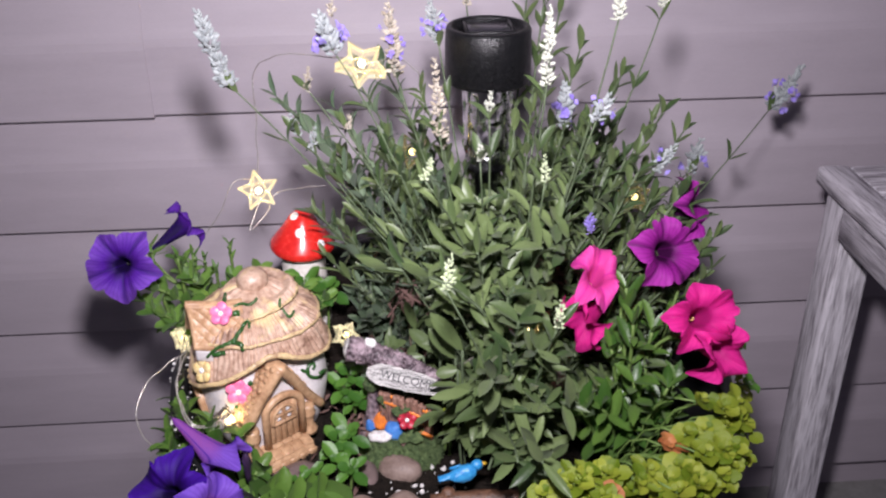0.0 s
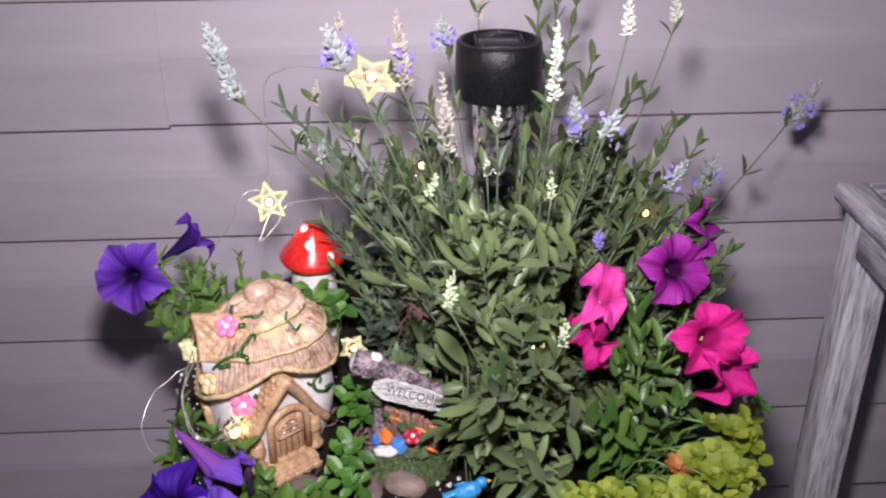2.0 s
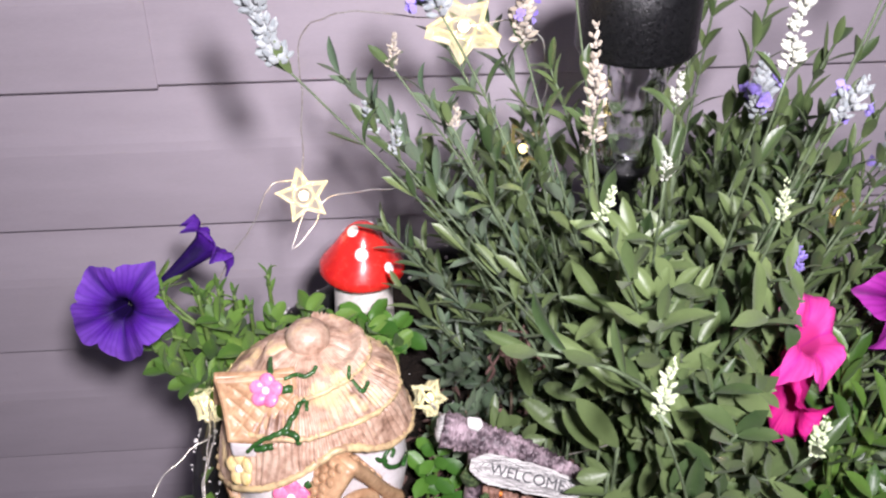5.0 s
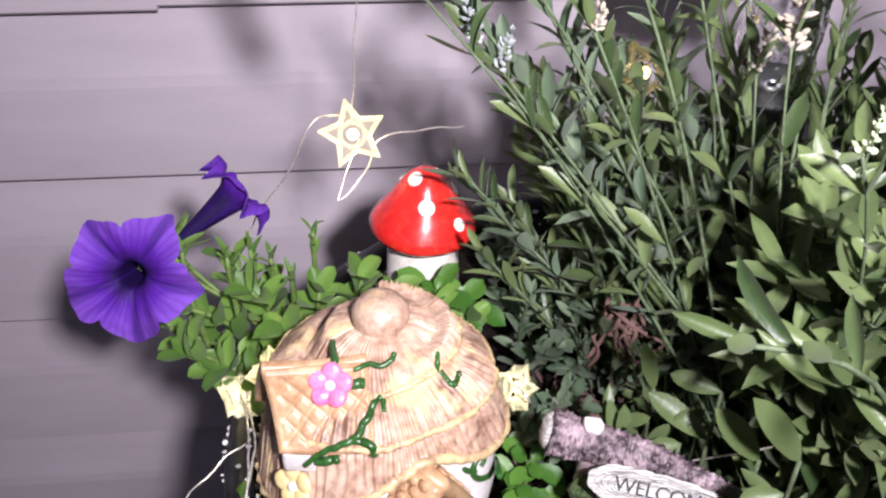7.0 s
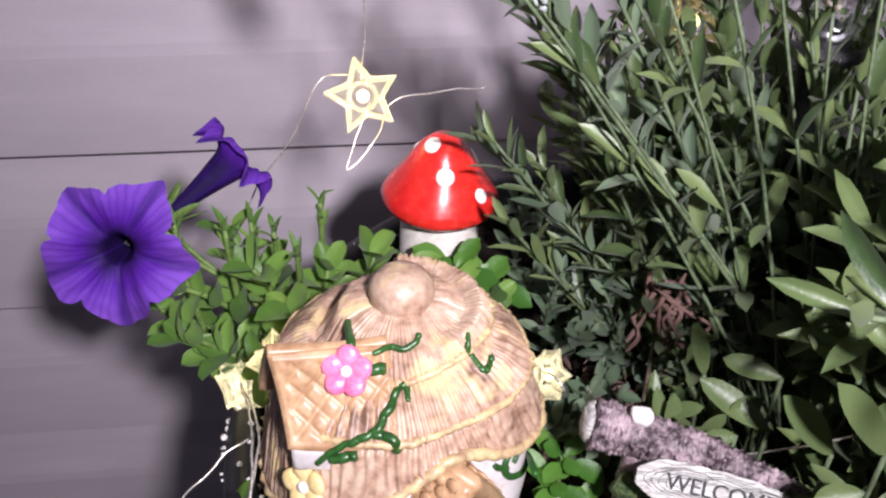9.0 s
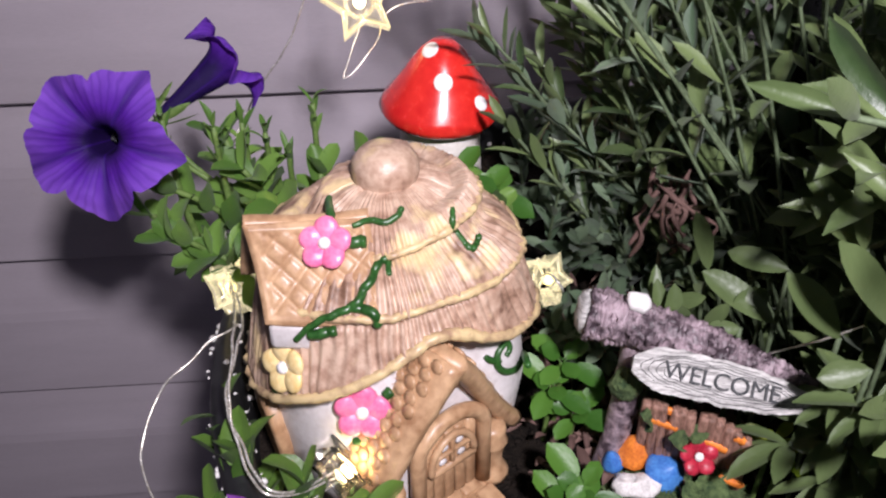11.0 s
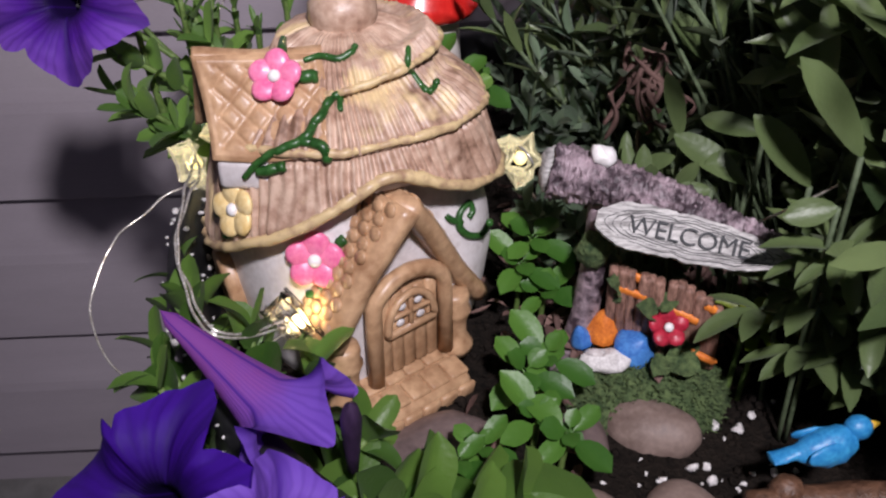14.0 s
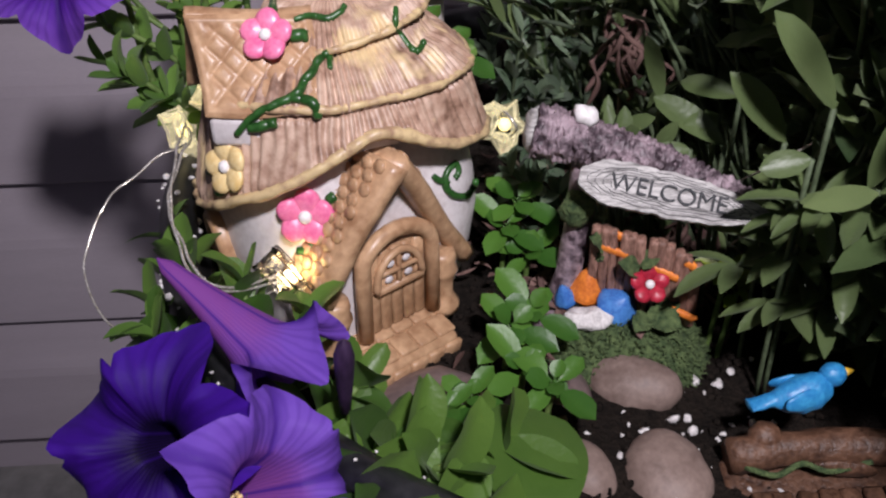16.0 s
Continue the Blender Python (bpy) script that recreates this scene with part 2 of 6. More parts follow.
M_LAV_BLOOM = leafy("violet_bloom", (0.20, 0.13, 0.55), (0.42, 0.33, 0.82), 0.7, 0.3, 0.3)
M_PET_LEAF = leafy("petunia_leaf", (0.026, 0.080, 0.010), (0.115, 0.215, 0.036), 0.38, 0.3, 0.05, 0.5)
M_PET_PALE = leafy("pale_petunia_leaf", (0.045, 0.120, 0.014), (0.165, 0.300, 0.055), 0.45, 0.3, 0.1)
M_PET_STEM = surface("petunia_stem", (0.06, 0.11, 0.02), (0.15, 0.23, 0.06), 120, 0.6, 0.3, 0.0004)
M_SEDUM = leafy("golden_creeper_leaf", (0.09, 0.155, 0.008), (0.31, 0.35, 0.04), 0.4, 0.3, single=True)
M_SEDUM_RED = leafy("russet_creeper_leaf", (0.3, 0.09, 0.03), (0.5, 0.2, 0.07), 0.45, 0.25, single=True)
M_CLOVER = leafy("fleshy_green_leaf", (0.031, 0.106, 0.015), (0.106, 0.238, 0.036), 0.4, 0.25)
M_PURPLE = petal("violet_petal", (0.25, 0.095, 0.60), (0.10, 0.018, 0.35), (0.012, 0.004, 0.05), (0.03, 0.006, 0.14))
M_PURPLE_BACK = petal("pale_violet_petal", (0.19, 0.085, 0.56), (0.20, 0.085, 0.52), (0.26, 0.07, 0.34), (0.07, 0.02, 0.28))
M_DARK_BUD = surface("dark_violet_bud", (0.014, 0.006, 0.022), (0.05, 0.022, 0.07), 150, 0.6, 0.4, 0.0006, 3, (3, 3, 0.5))
# violet petal darkened in colour, so the bloom reads as facing away from the lamp
M_PURPLE_SHADED = petal("shaded_violet_petal", (0.062, 0.010, 0.33), (0.035, 0.004, 0.20), (0.006, 0.002, 0.025), (0.022, 0.004, 0.12))
M_MAGENTA = petal("magenta_petal", (0.44, 0.045, 0.39), (0.30, 0.015, 0.27), (0.035, 0.002, 0.035), (0.09, 0.004, 0.085))
M_HOT = petal("hot_pink_petal", (0.70, 0.032, 0.29), (0.66, 0.020, 0.24), (0.40, 0.012, 0.15), (0.45, 0.008, 0.16))
M_ROSE = petal("rose_pink_petal", (0.82, 0.10, 0.46), (0.78, 0.07, 0.36), (0.66, 0.05, 0.28), (0.6, 0.03, 0.3))


# ---- mesh helpers ----
def basis(at, along, up=(0, 0, 1)):
    """A frame at a place with x along a direction and z as near to up as can be."""
    x = Vector(along).normalized()
    y = Vector(up).cross(x)
    if y.length < 1e-4:
        y = Vector((0, 1, 0)).cross(x)
    y.normalize()
    z = x.cross(y)
    m = Matrix((x, y, z)).transposed().to_4x4()
    m.translation = at
    return m


def facing(at, way, spin=0.0):
    """A frame at a place with z along a direction."""
    m = Vector(way).to_track_quat("Z", "Y").to_matrix().to_4x4()
    m.translation = at
    return m @ Matrix.Rotation(radians(spin), 4, "Z")


class Shape:
    def __init__(self):
        self.v, self.f = [], []

    def add(self, verts, faces, m=None):
        k = len(self.v)
        self.v += [tuple(m @ Vector(p)) if m else tuple(p) for p in verts]
        self.f += [tuple(i + k for i in f) for f in faces]
        return self

    def grid(self, fn, nu, nv, closed=False, m=None):
        """A sheet of nu by nv cells; fn(u, v) with both from 0 to 1; closed: round in u."""
        cols = nu if closed else nu + 1
        verts = [fn(i / nu, j / nv) for j in range(nv + 1) for i in range(cols)]
        faces = [(j * cols + i, j * cols + (i + 1) % cols, (j + 1) * cols + (i + 1) % cols, (j + 1) * cols + i) for j in range(nv) for i in range(nu)]
        return self.add(verts, faces, m)

    def lathe(self, profile, n=24, m=None, wobble=0.0):
        def fn(u, v):
            k = v * (len(profile) - 1)
            i = min(int(k), len(profile) - 2)
            r = profile[i][0] + (profile[i + 1][0] - profile[i][0]) * (k - i)
            z = profile[i][1] + (profile[i + 1][1] - profile[i][1]) * (k - i)
            a = u * math.tau
            if wobble:
                r *= 1 + wobble * noise.noise((math.cos(a) * 2, math.sin(a) * 2, z * 60))
            return (r * math.cos(a), r * math.sin(a), z)
        return self.grid(fn, n, len(profile) - 1, True, m)

    def ball(self, at, rx, ry=None, rz=None, n=12, m=None):
        ry, rz = ry or rx, rz or rx
        def fn(u, v):
            a, e = u * math.tau, (v - 0.5) * math.pi * 0.998
            return (at[0] + rx * math.cos(e) * math.cos(a), at[1] + ry * math.cos(e) * math.sin(a), at[2] + rz * math.sin(e))
        return self.grid(fn, n, max(4, n // 2), True, m)

    def tube(self, points, radii, n=6, m=None):
        pts = [Vector(p) for p in points]
        if isinstance(radii, (int, float)):
            radii = [radii] * len(pts)
        verts, side = [], None
        for i, p in enumerate(pts):
            d = (pts[min(i + 1, len(pts) - 1)] - pts[max(i - 1, 0)]).normalized()
            side = (side - d * side.dot(d)) if side else d.orthogonal()
            side.normalize()
            w = d.cross(side)
            for k in range(n):
                a = math.tau * k / n
                verts.append(p + (side * math.cos(a) + w * math.sin(a)) * radii[i])
        faces = [(i * n + k, i * n + (k + 1) % n, (i + 1) * n + (k + 1) % n, (i + 1) * n + k) for i in range(len(pts) - 1) for k in range(n)]
        faces += [tuple(range(n))[::-1], tuple(range((len(pts) - 1) * n, len(pts) * n))]
        return self.add(verts, faces, m)

    def box(self, sx, sy, sz, m=None, bevel=0.0, segments=1):
        bm = bmesh.new()
        bmesh.ops.create_cube(bm, size=1.0)
        bmesh.ops.scale(bm, vec=(sx, sy, sz), verts=bm.verts)
        if bevel:
            bmesh.ops.bevel(bm, geom=bm.edges[:], offset=bevel, segments=segments, affect="EDGES", profile=0.5)
        bm.verts.index_update()
        self.add([v.co.copy() for v in bm.verts], [[v.index for v in f.verts] for f in bm.faces], m)
        bm.free()
        return self

    def leaf(self, m, length, width, bend=0.5, fold=0.25, blunt=0.0, n=5, wave=0.0, stalk=0.0):
        """A leaf along local x. bend: radians by which it curls down; blunt: 0 for lance-shaped, 1 for round."""
        verts, faces = [], []
        x = z = 0.0
        for i in range(n + 1):
            t = i / n
            a = -bend * (t - 0.15)
            if i:
                x += length / n * math.cos(a)
                z += length / n * math.sin(a)
            if blunt > 0.5:
                s = max(0.0, (t - stalk) / (1 - stalk)) if stalk else t
                w = math.sqrt(max(0.0, 1 - (2 * s - 1) ** 2)) ** 0.8 if t > stalk else 0.05
            else:
                w = math.sin(math.pi * min(1, t ** (0.85 + 0.8 * blunt))) ** (0.8 - 0.6 * blunt)
            w = max(w, 0.06) * width / 2
            lift = fold * w
            wob = wave * width * math.sin(t * 9 + width * 4000)
            verts += [(x, w, z + lift + wob), (x, w * 0.5, z + lift * 0.35), (x, 0, z), (x, -w * 0.5, z + lift * 0.35), (x, -w, z + lift - wob)]
        for i in range(n):
            for k in range(4):
                faces.append((i * 5 + k, i * 5 + k + 1, i * 5 + k + 6, i * 5 + k + 5))
        return self.add(verts, faces, m)

    def weld(self, gap=0.00002):
        """Join points that lie together."""
        seen, order, verts = {}, [], []
        for p in self.v:
            key = tuple(round(q / gap) for q in p)
            if key not in seen:
                seen[key] = len(verts)
                verts.append(p)
            order.append(seen[key])
        faces = [tuple(dict.fromkeys(order[i] for i in f)) for f in self.f]
        self.v, self.f = verts, [f for f in faces if len(f) > 2]
        return self

    def rough(self, amount, scale, seed=0.0):
        """Push every point about by soft noise."""
        o = Vector((seed, seed * 1.7, seed * 0.3))
        self.v = [tuple(Vector(p) + noise.noise_vector(Vector(p) * scale + o) * amount) for p in self.v]
        return self


def mesh_of(shape, name, material, smooth=True):
    me = bpy.data.meshes.new(name)
    me.from_pydata(shape.v, [], shape.f)
    me.polygons.foreach_set("use_smooth", [smooth] * len(me.polygons))
    me.materials.append(material)
    me.update()
    return me


def part(name, shape, material, parent, label="", smooth=True):
    ob = new(name, mesh_of(shape, name, material, smooth))
    ob.parent = parent
    return tagged(ob, label)


def thing(name, at, label, category, group="", turn=0.0, kind=""):
    ob = new(name)
    ob.empty_display_size = 0.02
    ob.matrix_world = pose(*at, 0, 0, turn)
    return tagged(ob, label, category, group, kind)


def solid(name, shape, material, label, category, group="", at=(0, 0, 0), kind="", smooth=True):
    ob = new(name, mesh_of(shape, name, material, smooth))
    ob.location = at
    return tagged(ob, label, category, group, kind)


def bezier(a, b, c, n=8):
    a, b, c = Vector(a), Vector(b), Vector(c)
    return [a * (1 - t) ** 2 + b * 2 * t * (1 - t) + c * t * t for t in [i / n for i in range(n + 1)]]


def spline(points, per=6):
    """A smooth line through points."""
    p = [Vector(q) for q in points]
    out = []
    for i in range(len(p) - 1):
        a, b, c, d = p[max(i - 1, 0)], p[i], p[i + 1], p[min(i + 2, len(p) - 1)]
        for k in range(per):
            t = k / per
            out.append(0.5 * ((2 * b) + (c - a) * t + (2 * a - 5 * b + 4 * c - d) * t * t + (3 * b - a - 3 * c + d) * t ** 3))
    return out + [p[-1]]


rnd = random.Random(11)
POT_X, POT_Y, POT_R, RIM_Z = 0.049, 0.612, 0.212, 0.475


def soil_z(x, y):
    return 0.417 - 0.13 * (x - 0.03) + 0.14 * max(0.0, y - 0.58) - 0.05 * max(0.0, x - 0.1) + 0.0035 * noise.noise((x * 45, y * 45, 0.3))


# ---- the setting ----
ground = solid("ground", Shape().grid(lambda u, v: ((u - 0.5) * 80, (v - 0.5) * 80, 0.0), 8, 8), M_CONCRETE,
               "grey concrete patio under the pot", "ground", kind="structure")
WALL_Y, LAP_Z, COURSE = 0.9345, 0.5591, 0.127
wall = new("wall_north", mesh_of(Shape().box(3.6, 0.1, 2.2, pose(0, WALL_Y + 0.071, 1.1)), "wall_north", M_SIDING, False))
tagged(wall, "house wall clad in grey-mauve lap siding", "wall", kind="structure")


def siding_board(x0, x1, z0):
    """One course: a flat lower face, a sloped upper face and a thick drip edge."""
    prof = [(0.012, 0.0008), (0.0015, 0.0), (0.0, 0.0015), (0.0004, 0.03), (0.0012, 0.070), (0.0024, 0.078), (0.0050, 0.088), (0.0140, COURSE + 0.004), (0.020, COURSE + 0.004), (0.020, 0.0008)]
    s = Shape()
    n = len(prof)
    steps = max(1, round((x1 - x0) / 0.12))
    verts = []
    for i in range(steps + 1):
        x = x0 + (x1 - x0) * i / steps
        for y, z in prof:
            verts.append((x, WALL_Y + y + 0.0006 * noise.noise((x * 5, z0 * 9, z * 20)), z0 + z + 0.0007 * noise.noise((x * 3, z0 * 7, 1.5))))
    faces = [(i * n + k, (i + 1) * n + k, (i + 1) * n + (k + 1) % n, i * n + (k + 1) % n) for i in range(steps) for k in range(n)]
    faces += [tuple(range(n)), tuple(range(steps * n, steps * n + n))[::-1]]
    return s.add(verts, faces)


for k in range(-4, 9):
    z0 = LAP_Z + k * COURSE
    if k == 0:
        part("siding_board", siding_board(-1.8, -0.2262, z0 - 0.0025), M_SIDING, wall, "", False).location.y = -0.0016
        part("siding_board", siding_board(-0.2272, 1.8, z0), M_SIDING, wall, "", False)
    else:
        part("siding_board", siding_board(-1.8, 1.8, z0), M_SIDING, wall, "", False)


# ---- weathered side table beside the pot ----
def side_table(at, sx, sy, height):
    t = thing("side_table", at, "weathered whitewashed wooden side table against the siding", "table")
    for i, (px, py) in enumerate(((0, 0), (1, 0), (0, 1), (1, 1))):
        x, y = 0.026 + px * (sx - 0.052), 0.026 + py * (sy - 0.052)
        part("leg", Shape().box(0.036, 0.040, height - 0.02, pose(x - 0.003, y, (height - 0.02) / 2), 0.003, 2), M_WHITEWASH, t)
    for y in (0.014, sy - 0.014):
        part("apron", Shape().box(sx - 0.088, 0.02, 0.034, pose(sx / 2, y, height - 0.038), 0.002), M_WHITEWASH_TOP, t)
    for x in (0.010, sx - 0.014):
        part("apron", Shape().box(0.02, sy - 0.092, 0.034, pose(x + 0.002, sy / 2, height - 0.038), 0.002), M_WHITEWASH_SIDE, t)
    part("top_frame", Shape().box(0.03, sy + 0.012, 0.018, pose(0.011, sy / 2, height - 0.009), 0.004, 2), M_WHITEWASH_SIDE, t)
    part("top_frame", Shape().box(0.03, sy + 0.012, 0.018, pose(sx - 0.011, sy / 2, height - 0.009), 0.004, 2), M_WHITEWASH_SIDE, t)
    rows = 5
    w = (sy + 0.012) / rows
    for i in range(rows):
        part("board", Shape().box(sx - 0.054, w - 0.003, 0.014, pose(sx / 2, -0.006 + w * (i + 0.5), height - 0.0085 - 0.001 * (i % 2)), 0.0025, 2), M_WHITEWASH_TOP, t)
    return t


side_table((0.419, 0.50, 0.0), 0.36, 0.305, 0.534)

# ---- the pot and its soil ----
pot = thing("flower_pot", (POT_X, POT_Y, 0.0), "large round black plastic pot flecked with white perlite", "flower pot")
part("pot_wall", Shape().lathe([(0.0, 0.002), (0.13, 0.002), (0.143, 0.006), (0.15, 0.02), (0.185, 0.30), (0.197, 0.425), (0.199, 0.437), (0.209, 0.441), (0.2115, 0.447),
                                (0.212, 0.468), (0.2105, 0.474), (0.206, 0.4755), (0.2015, 0.473), (0.1995, 0.466), (0.196, 0.42), (0.19, 0.36), (0.0, 0.36)], 96, wobble=0.004), M_POT, pot)
flecks = Shape()
for _ in range(300):
    a = rnd.gauss(3.35, 0.5) if rnd.random() < 0.55 else rnd.uniform(1.7, 2.9)
    zz = min(0.4755, rnd.uniform(0.45, 0.478))
    r = 0.2122 if zz < 0.474 else rnd.uniform(0.2015, 0.211)
    if rnd.random() < 0.45 and zz < 0.472:
        r = 0.1995 - (0.466 - zz) * 0.05 * (zz < 0.466)
    q = rnd.choice((0.0004, 0.0005, 0.0008, 0.0013))
    flecks.ball((r * math.cos(a), r * math.sin(a), zz), q * rnd.uniform(0.8, 1.8), q * rnd.uniform(0.8, 1.8), q, 6)
tagged(part("perlite_grit", flecks.rough(0.0004, 900), M_PERLITE, pot, "white flecks stuck to the rim"), kind="stuff")

soil = Shape()
soil.grid(lambda u, v: (POT_X + 0.1985 * v * math.cos(u * math.tau), POT_Y + 0.1985 * v * math.sin(u * math.tau),
                        soil_z(POT_X + 0.1985 * v * math.cos(u * math.tau), POT_Y + 0.1985 * v * math.sin(u * math.tau)) + 0.0025 * noise.noise((u * 90, v * 60, 2.0))), 128, 60, True)
solid("potting_soil", soil, M_SOIL, "black crumbly potting soil filling the pot", "soil", kind="stuff")

crumbs, bits, perl = Shape(), Shape(), Shape()
for _ in range(2200):
    a, r = rnd.uniform(0, math.tau), 0.195 * math.sqrt(rnd.random())
    x, y = POT_X + r * math.cos(a), POT_Y + r * math.sin(a)
    q = rnd.choice((0.0009, 0.0013, 0.002))
    crumbs.ball((x, y, soil_z(x, y) + q * 0.4), q * rnd.uniform(0.7, 1.5), q * rnd.uniform(0.7, 1.5), q * 0.8, 5)
solid("soil_crumbs", crumbs.rough(0.0007, 700), M_SOIL, "small dark crumbs of soil and peat", "soil", kind="stuff")
for _ in range(120):
    if rnd.random() < 0.7:
        x, y = rnd.gauss(0.022, 0.022), rnd.gauss(0.515, 0.02)
    else:
        a, r = rnd.uniform(0, math.tau), 0.19 * math.sqrt(rnd.random())
        x, y = POT_X + r * math.cos(a), POT_Y + r * math.sin(a)
    q = rnd.choice((0.0003, 0.0004, 0.0006, 0.0009, 0.0015))
    perl.ball((x, y, soil_z(x, y) + q), q * rnd.uniform(0.8, 1.6), q * rnd.uniform(0.8, 1.6), q * rnd.uniform(0.7, 1.2), 6)
solid("perlite", perl.rough(0.0009, 600), M_PERLITE, "white perlite grains scattered over the soil", "perlite", kind="stuff")
for _ in range(620):
    x, y = (rnd.gauss(-0.032, 0.012), rnd.gauss(0.57, 0.03)) if rnd.random() < 0.06 else (rnd.gauss(0.012, 0.022), rnd.gauss(0.625, 0.022))
    m = basis((x, y, soil_z(x, y) + rnd.uniform(0.002, 0.016)), (rnd.uniform(-1, 1), rnd.uniform(-1, 1), rnd.uniform(-0.4, 0.5)))
    bits.leaf(m, rnd.uniform(0.006, 0.016), rnd.uniform(0.002, 0.005), rnd.uniform(-2, 2), 0.6, 0, 4)
solid("leaf_litter", bits, M_DEAD, "curled brown dead leaves lying on the soil", "dead leaves", kind="stuff")

# ---- the fairy house ----
HX, HY, HZ = -0.094, 0.597, 0.43
house = thing("fairy_house", (HX, HY, HZ), "ceramic fairy cottage with a tan thatched roof and painted flowers", "fairy house")


def eave(az):
    return 0.0685 + 0.0185 * math.exp(-((az - 17) / 30) ** 2) - 0.0185 * math.exp(-((az + 75) / 33) ** 2) + 0.003 * math.exp(-((az - 62) / 20) ** 2)


def roof_point(az, s):
    """The thatch: three overlapping tiers. az: degrees from the front towards the right; s: 0 at the top, 1 at the eave's inner lip."""
    e = eave(az)
    lean = 0.00010 * max(-60, min(60, az))
    prof = [(0.0, 0.1225), (0.008, 0.1222), (0.015, 0.1210), (0.021, 0.1185), (0.0265, 0.1145 + lean), (0.0300, 0.1105 + lean), (0.0300, 0.1080 + lean), (0.0265, 0.1080 + lean),
            (0.032, 0.1068), (0.037, 0.1045), (0.041, 0.1010), (0.0447, 0.0975), (0.0450, 0.0944), (0.0410, 0.0945)]
    low = [(0.10, 0.0450), (0.35, 0.0470), (0.62, 0.0492), (0.84, 0.0512), (0.95, 0.0513), (1.0, 0.0495)]
    prof += [(r, 0.0945 + (e - 0.0945) * f) for f, r in low] + [(0.0455, e + 0.0015), (0.040, e + 0.006)]
    k = s * (len(prof) - 1)
    i = min(int(k), len(prof) - 2)
    f = k - i
    r = prof[i][0] + (prof[i + 1][0] - prof[i][0]) * f
    z = prof[i][1] + (prof[i + 1][1] - prof[i][1]) * f
    a = radians(az)
    wob = 1 + 0.018 * noise.noise((math.sin(a) * 2.2, math.cos(a) * 2.2, z * 20))
    streak = noise.noise((az * 0.11 + z * 18, 0.4, z * 25))
    groove = (0.00085 * math.sin(az * 1.5 + z * 260 + 7 * noise.noise((az * 0.06, z * 45, 0.2))) * (0.55 + streak) + 0.0006 * noise.noise((az * 0.30 + z * 40, 2.0, z * 30))) * min(1.0, r / 0.03)
    dent = 0.05 * math.exp(-((az + 38) / 30) ** 2) - 0.13 * math.exp(-((az - 24) / 28) ** 2)
    r = r * wob * (1 + dent * min(1.0, (r / 0.05) ** 2)) + groove
    return Vector((r * math.sin(a), -r * math.cos(a), z + groove * 0.5 + 0.0008 * noise.noise((a * 5, z * 40, 3.0))))


part("roof", Shape().grid(lambda u, v: roof_point(u * 360 - 180, v), 480, 84, True), M_THATCH, house, "tan thatch in three tiers with worn yellow highlights")
part("knob", Shape().lathe([(0.0, -0.0095), (0.006, -0.0085), (0.0095, -0.005), (0.0112, 0.0), (0.0108, 0.0045), (0.008, 0.0082), (0.004, 0.0096), (0.0, 0.0098)], 28, pose(0, -0.001, 0.1235), 0.05), M_THATCH, house)
for s_at, thick, name in ((5.45, 0.0013, "tier_rim"), (11.45, 0.0014, "tier_rim"), (18.0, 0.0019, "eave_rim")):
    lip = [roof_point(-180 + i * 2.5, s_at / 21) for i in range(145)]
    lip_radii = [thick * (1 + 0.35 * noise.noise((i * 0.23, s_at, 0.5))) for i in range(145)]
    part(name, Shape().tube(lip, lip_radii, 8).rough(0.0005, 260, s_at), M_RIM, house, "rolled thatch edge worn to pale yellow")
WALL_PROFILE = [(0.0, 0.0005), (0.036, 0.0005), (0.0385, 0.003), (0.0425, 0.012), (0.0462, 0.026), (0.0477, 0.040), (0.0470, 0.054), (0.0445, 0.066), (0.039, 0.085), (0.02, 0.092), (0.0, 0.092)]


def wall_point(u, v):
    k = v * (len(WALL_PROFILE) - 1)
    i = min(int(k), len(WALL_PROFILE) - 2)
    r, z = (WALL_PROFILE[i][q] + (WALL_PROFILE[i + 1][q] - WALL_PROFILE[i][q]) * (k - i) for q in (0, 1))
    az = u * 360 - 180
    r *= (1 - 0.34 * math.exp(-((az - 31) / 30) ** 2 * 1.2) * (z < 0.08)) * (1 + 0.015 * noise.noise((math.sin(u * math.tau) * 2, math.cos(u * math.tau) * 2, z * 60)))
    return (r * math.sin(radians(az)), -r * math.cos(radians(az)), z)


walls = part("wall", Shape().grid(wall_point, 96, 40, True), M_STUCCO, house, "rounded whitewashed wall")

# round window on the flank
wa = radians(-68)
wm = facing((0.0455 * math.sin(wa), -0.0455 * math.cos(wa), 0.031), (math.sin(wa), -math.cos(wa), -0.12))
win = part("window", Shape().lathe([(0.0105, -0.002), (0.0125, 0.0035), (0.011, 0.005), (0.009, 0.0045), (0.0085, 0.001), (0.0, 0.001)], 28, wm @ Matrix.Diagonal((1, 1.5, 1, 1))), M_CLAY, house, "oval brown window frame")
for dx, dy, lx, ly in ((0, 0, 0.0017, 0.025), (0, 0, 0.016, 0.0017)):
    part("glazing_bar", Shape().box(lx, ly, 0.002, wm @ pose(dx, dy, 0.003), 0.0006), M_CLAY, win)

# dormer that looks out over the flank
dormer = part("dormer", Shape().box(0.030, 0.016, 0.018, pose(-0.024, -0.019, 0.094, 0, 0, 8), 0.003, 2).box(0.021, 0.012, 0.010, pose(-0.0275, -0.0352, 0.0880, 0, 0, -8), 0.002, 2), M_STUCCO, house, "white dormer wall under a brown lattice roof")


